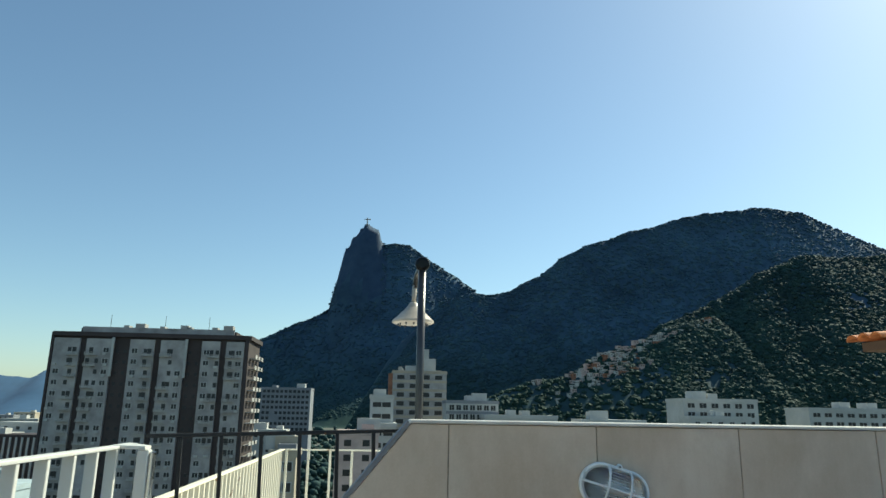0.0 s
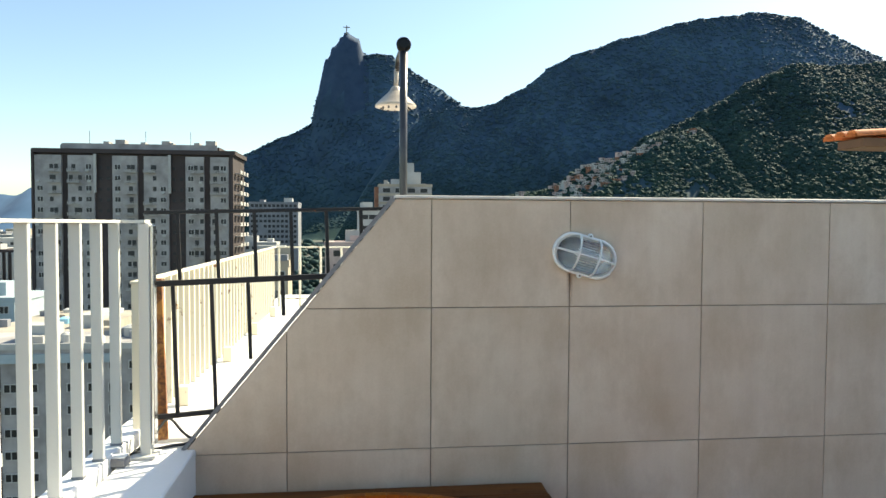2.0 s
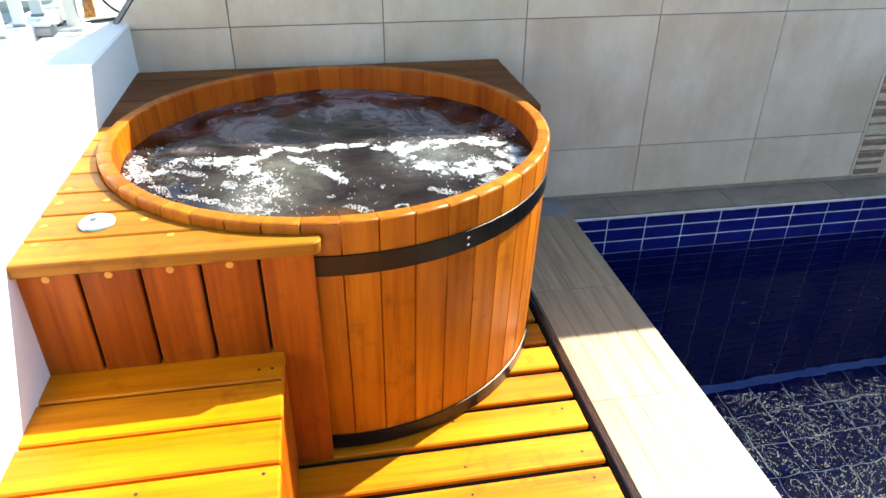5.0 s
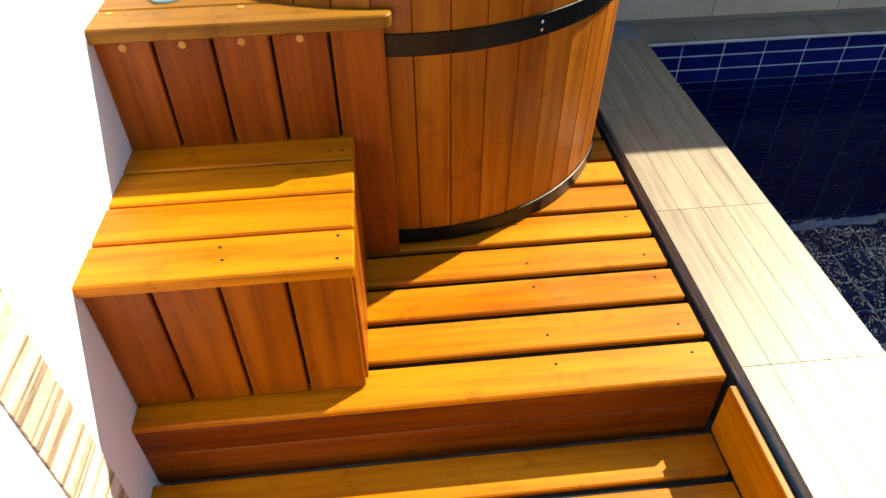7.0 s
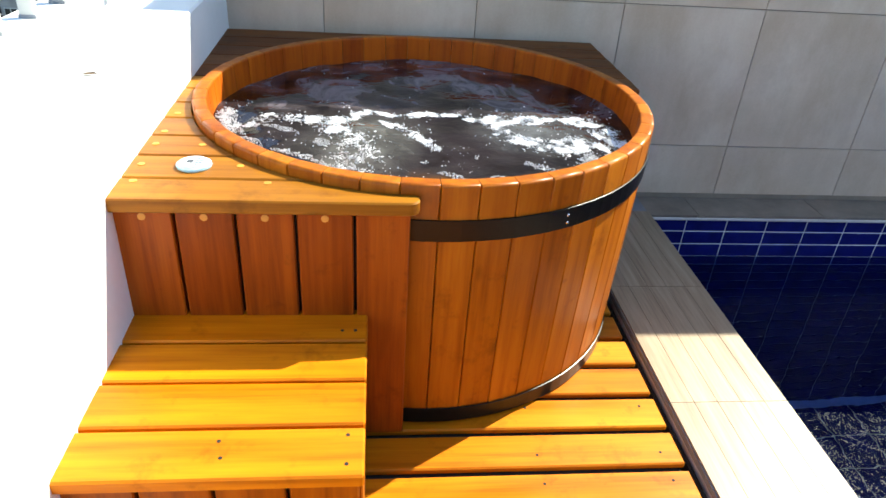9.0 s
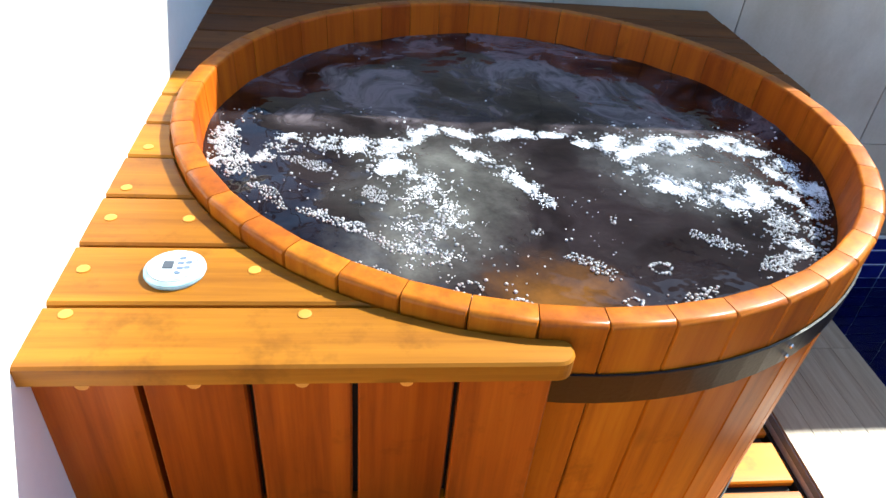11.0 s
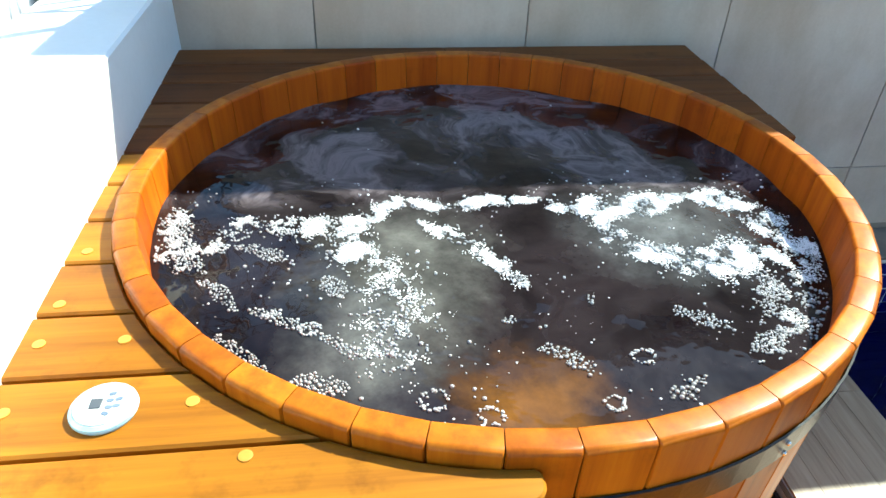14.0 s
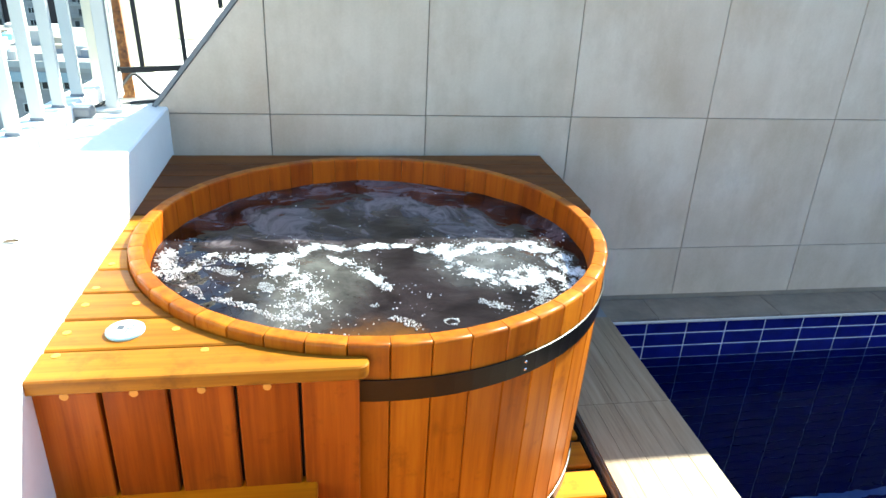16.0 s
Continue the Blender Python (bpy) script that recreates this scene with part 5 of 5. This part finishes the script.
def balcony(w, h):
    """A thin slab with a low front of bars between two rails."""
    bm = block(-w / 2, w / 2, -0.9, 0.1, -0.16, 0)
    box(bm, -w / 2, w / 2, -0.92, -0.84, h - 0.1, h)
    box(bm, -w / 2, w / 2, -0.92, -0.86, 0.12, 0.42)
    for k in range(7):
        x = -w / 2 + 0.06 + (w - 0.12) * k / 6
        box(bm, x - 0.05, x + 0.05, -0.92, -0.84, 0, h)
    return bm


def tower():
    """A long grey slab of three pale bays between dark recesses, with small balconies."""
    t = thing("apartment_tower", "tall grey concrete apartment slab with dark recessed bays", "building", (-65.5, 200, -46))
    t.scale = (0.965, 1, 1)
    H = 68.0
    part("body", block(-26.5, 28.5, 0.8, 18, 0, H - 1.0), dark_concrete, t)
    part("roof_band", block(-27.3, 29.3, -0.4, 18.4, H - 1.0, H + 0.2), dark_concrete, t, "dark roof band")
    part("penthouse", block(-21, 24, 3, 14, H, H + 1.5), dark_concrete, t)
    part("penthouse_wall", block(-20.5, 23.5, 2.6, 3.0, H + 0.3, H + 2.0), tower_panel, t, "weathered grey roof wall")
    rng = random.Random(8)
    for x in (-9, -5, 1.5, 8, 9.5, 17, 21):
        s = rng.uniform(0.6, 1.4)
        part("roof_tank", block(x - s, x + s, 5, 8, H + 1.9, H + 2.1 + s), concrete, t)
    for x in (-14, 2, 15):
        part("antenna", tube(bmesh.new(), [(x, 6, H), (x, 6, H + 6)], 0.07, 6), dark_concrete, t)
    floors = [2.2 + 3.02 * k for k in range(21)]
    slab = mesh_of("balcony", balcony(3.3, 0.75), concrete)
    door = mesh_of("balcony_door", block(-0.55, 0.55, -0.05, 0.2, 0, 2.0), pane_mat)
    for x0, x1 in ((-26.8, -10.5), (-5.5, 10.2), (15, 27.3)):
        mid = (x0 + x1) / 2
        for a, b in ((x0, mid - 0.9), (mid + 0.9, x1)):
            part("wall_panel", block(a, b, 0, 1.0, 0, H - 1.6), tower_panel, t, "pale weathered concrete panel")
        windows(t, (x0 + 1.5, x1 - 1.5), floors, 0.02, 1.5, 1.25, 0.05)
        windows(t, (x0 + 4.6, x1 - 3.9), floors, 0.02, 1.0, 1.25, 0.25, False)
        for z in floors:
            for side, at in ((-1, mid - 2.5), (1, mid + 2.6)):
                if rng.random() < 0.86:
                    place("balcony", slab, t, (at, 0.0, z - 0.75))
                    place("balcony_door", door, t, (at + side * rng.uniform(-0.9, 0.9), 0.0, z - 0.7))
    for x in (-8, 12.6):
        windows(t, (x - 1.1, x + 1.1), floors, 0.78, 0.9, 0.9, 0.1, False)
    ac = mesh_of("air_conditioner", block(-0.45, 0.45, -0.55, 0.0, 0, 0.6, 0.03), white_render)
    for _ in range(110):
        x = rng.choice((-26, -22.5, -15, -12, -4.2, -0.5, 5.2, 8.6, 16.3, 19, 23.4, 26.2)) + rng.uniform(-0.4, 0.4)
        place("air_conditioner", ac, t, (x, 0.0, rng.choice(floors) - 0.75))
    for x in (-10.2, 10.6):
        part("duct", block(x - 0.35, x + 0.35, -0.5, 0.0, H - 12, H - 1.2), white_render, t, "white painted shaft")
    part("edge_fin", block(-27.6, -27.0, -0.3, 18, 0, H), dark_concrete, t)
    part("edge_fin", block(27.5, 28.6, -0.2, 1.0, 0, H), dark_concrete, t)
    side = mesh_of("side_balcony", box(block(0, 1.8, -1.5, 1.5, -0.2, 0), 1.7, 1.8, -1.5, 1.5, 0, 0.9), concrete)
    for z in floors:
        for y in (4, 9, 14):
            place("side_balcony", side, t, (28.5, y, z - 0.5))
    return t


tower()


def block_of_flats(label, x, y, w, d, top, mat, cols, step_z=3.0, frames=False, low=None, band_mat=None, roof_bits=2, seed=1, win=(1.5, 1.3), base=-46, clutter=0):
    """A plain block: body, roof parapet, plant room, a row of windows a storey."""
    rng = random.Random(seed)
    b = thing("apartment_block", label, "building", (x, y, base))
    H = top - base
    part("body", block(-w / 2, w / 2, 0, d, 0, H), mat, b)
    part("roof_parapet", block(-w / 2 - 0.2, w / 2 + 0.2, -0.2, d + 0.2, H - 0.5, H + 0.5), band_mat or mat, b)
    for k in range(roof_bits):
        cx, s = rng.uniform(-w * 0.3, w * 0.3), rng.uniform(1.2, 2.6)
        part("roof_room", block(cx - s, cx + s, d * (0.3 - 0.05 * k), d * (0.6 + 0.04 * k), H + 0.4, H + 0.6 + s), mat if k else white_render, b)
    for k in range(clutter):
        cx, cy, s = rng.uniform(-w / 2 + 1, w / 2 - 1), rng.uniform(0.6, d - 1.5), rng.uniform(0.4, 1.1)
        h = rng.uniform(0.5, 1.6)
        if k % 5 == 4:
            part("water_tank", lathe([(0.9 * s, 0), (s, 0.1), (s, h), (0.5 * s, h + 0.3)], 16), rng.choice((pale_blue, white_render)), b, "small round roof tank", (cx, cy, H + 0.4))
        else:
            part("roof_box", block(-1.3 * s, 1.3 * s, -s, s, 0, h), rng.choice((white_render, grey_render, cream_render, concrete)), b, "", (cx, cy, H + 0.4))
    z1 = H - 2.6
    n = int((z1 - (low if low is not None else max(0, H - 26))) / step_z) + 1
    zs = [z1 - k * step_z for k in range(n)]
    windows(b, spread(-w / 2 + 0.6, w / 2 - 0.6, cols), zs, 0.0, win[0], win[1], 0.04, frames, random.Random(seed))
    if band_mat:
        line = mesh_of("floor_band", block(-w / 2 - 0.1, w / 2 + 0.1, -0.15, 0.3, 0, 0.9), band_mat)
        for z in zs:
            place("floor_band", line, b, (0, 0, z - 1.2))
    return b


block_of_flats("grey many-windowed apartment block below the hill", -56, 420, 29, 20, 14.0, grey_render, 11, 3.1, seed=2, win=(1.7, 1.6))
banded = block_of_flats("cream and dark banded apartment tower", 14, 250, 19.5, 16, 15.8, tower_panel, 4, 3.1, False, None, cream_render, 1, 3, (2.6, 1.5), clutter=8)
part("side_bay", block(-11.2, -9.6, 0.5, 14, 20, 61.2), brick_render, banded, "brown rendered side bay")
part("roof_house", block(-1, 6, 4, 10, 62.2, 67.0), white_render, banded, "white roof house")
part("roof_house", block(1, 3.5, 5, 8, 67.0, 70.5), white_render, banded, "white lift tower")
block_of_flats("white terraced apartment block with long balconies", 0.5, 180, 6, 12, 5.5, white_render, 2, 2.9, seed=4, win=(2.2, 1.2))
block_of_flats("white terraced apartment block with long balconies", -0.5, 176, 9.5, 12, -1.5, white_render, 3, 2.9, seed=5, win=(2.3, 1.2), roof_bits=0)
block_of_flats("white apartment block with dark balcony bands", 30, 225, 17, 14, 5.2, white_render, 7, 2.9, True, seed=6, win=(1.5, 1.6), band_mat=grey_render)
block_of_flats("low white apartment block", 44, 215, 23, 12, 0.9, white_render, 9, 2.9, True, seed=7)
block_of_flats("low white apartment block", 72, 210, 20, 12, 0.0, white_render, 8, 2.9, True, seed=8)
block_of_flats("wide white apartment block with side wings", 114, 225, 26, 14, 7.3, white_render, 6, 2.9, True, seed=9, win=(2.4, 1.5))
block_of_flats("white setback storey on an apartment block", 108, 214, 20, 8, 1.6, white_render, 5, 2.9, True, seed=10)
block_of_flats("long white apartment block with dark windows", 162, 225, 34, 14, 5.0, white_render, 8, 2.9, True, seed=11, win=(2.6, 1.3))
block_of_flats("beige flat-roofed block below the railing", -47, 113, 34, 34, -17.0, beige_roof, 9, 3.0, False, seed=12, win=(1.7, 1.3), clutter=16)
grey_block = block_of_flats("grey apartment block with a cluttered white roof terrace", -41.5, 95, 25, 12, -15.2, tower_panel, 9, 3.0, True, None, None, 1, 13, (1.5, 1.0), clutter=14)
H_ = 46 - 15.2
part("roof_parapet", block(-12.8, 12.8, -0.45, -0.2, H_ + 0.1, H_ + 0.9), white_render, grey_block, "white terrace parapet")
part("glass_strip", block(-12.3, 8, -0.5, -0.2, H_ - 1.7, H_ - 0.5), pale_wash, grey_block, "pale glazed strip")
slab_ = mesh_of("balcony", balcony(6.0, 0.9), concrete)
part("dark_bay", block(-12.4, -6.5, -0.06, 0.2, 2, H_ - 2), dark_concrete, grey_block, "flat dark panel behind the balconies")
for k in range(8):
    place("balcony", slab_, grey_block, (-9.4, 0.0, H_ - 5.2 - 3.0 * k))
block_of_flats("low white roof with a yellow-painted front", -34, 46, 13, 8, -16.2, cream_render, 4, 3.0, True, seed=15, band_mat=white_render, clutter=5, low=20)
block_of_flats("pale blue block at the edge of the low city", -75, 140, 14, 14, -13.4, pale_wash, 5, 3.0, True, seed=14, clutter=3)
striped = block_of_flats("dark office block with white vertical fins", -135, 265, 30, 16, -9.0, dark_concrete, 2, 3.0, seed=16, roof_bits=1)
fin = mesh_of("fin", block(-0.35, 0.35, -0.5, 0.0, 4, 36.5), white_render)
for k in range(15):
    place("fin", fin, striped, (-14.3 + 2.04 * k, 0, 0))
block_of_flats("small cream house beyond the ledge", -14.4, 110, 4, 6, -4.6, cream_render, 2, 3.0, True, seed=21, clutter=3)
block_of_flats("rose-brown rendered block among trees", -4.5, 150, 9, 12, -2.8, rose_render, 2, 3.0, seed=23)
block_of_flats("white mid-rise block among trees", -46, 300, 14, 12, -7, white_render, 5, 3.0, seed=22)

# the low city to the west
rng = random.Random(20)
pal = (white_render, cream_render, white_render, grey_render, concrete)
for k in range(30):
    yy = rng.uniform(230, 900)
    xx = -yy * math.tan(radians(rng.uniform(25.0, 36)))
    block_of_flats("distant pale city block", xx, yy, rng.uniform(14, 30), 14, rng.uniform(-26, -6) - 0.006 * yy + 5, pal[k % 5], rng.randint(4, 8), 3.2, seed=30 + k, roof_bits=1, low=8)


def hillside_houses():
    """Small stacked houses along the foot of the near spur."""
    rng = random.Random(6)
    group = "houses on the hillside"
    mats = (white_render, rose_render, concrete, white_render, brick_render, rose_render, white_render)
    for k in range(240):
        x = rng.choice((rng.gauss(318, 26), rng.uniform(205, 475), rng.gauss(335, 34)))
        y = 952 - rng.uniform(0, 46) * (1.0 if x < 370 else 0.3)
        z = max(-30.0, float(terrain(np.array([x]), np.array([y]))[0]))
        w, dd, h = rng.uniform(4, 9), rng.uniform(5, 8), rng.choice((3, 5.5, 6, 8.5))
        bm = box(block(-w / 2, w / 2, 0, dd, -12, h), -w / 2 - 0.4, w / 2 + 0.4, -0.4, dd + 0.4, h, h + 0.35)
        me_ = mesh_of("wall", bm, mats[k % 7])
        ob = tagged(new("hillside_house"), "small stacked hillside house", "house", group)
        ob.location = (x, y, z)
        ob.rotation_euler = (0, 0, rng.uniform(-0.5, 0.5))
        place("wall", me_, ob)
        pane, _ = window_mesh(1.6, 1.5)
        for wx in (-w / 4, w / 4):
            place("window", pane, ob, (wx, -0.02, h - 2.6))


hillside_houses()
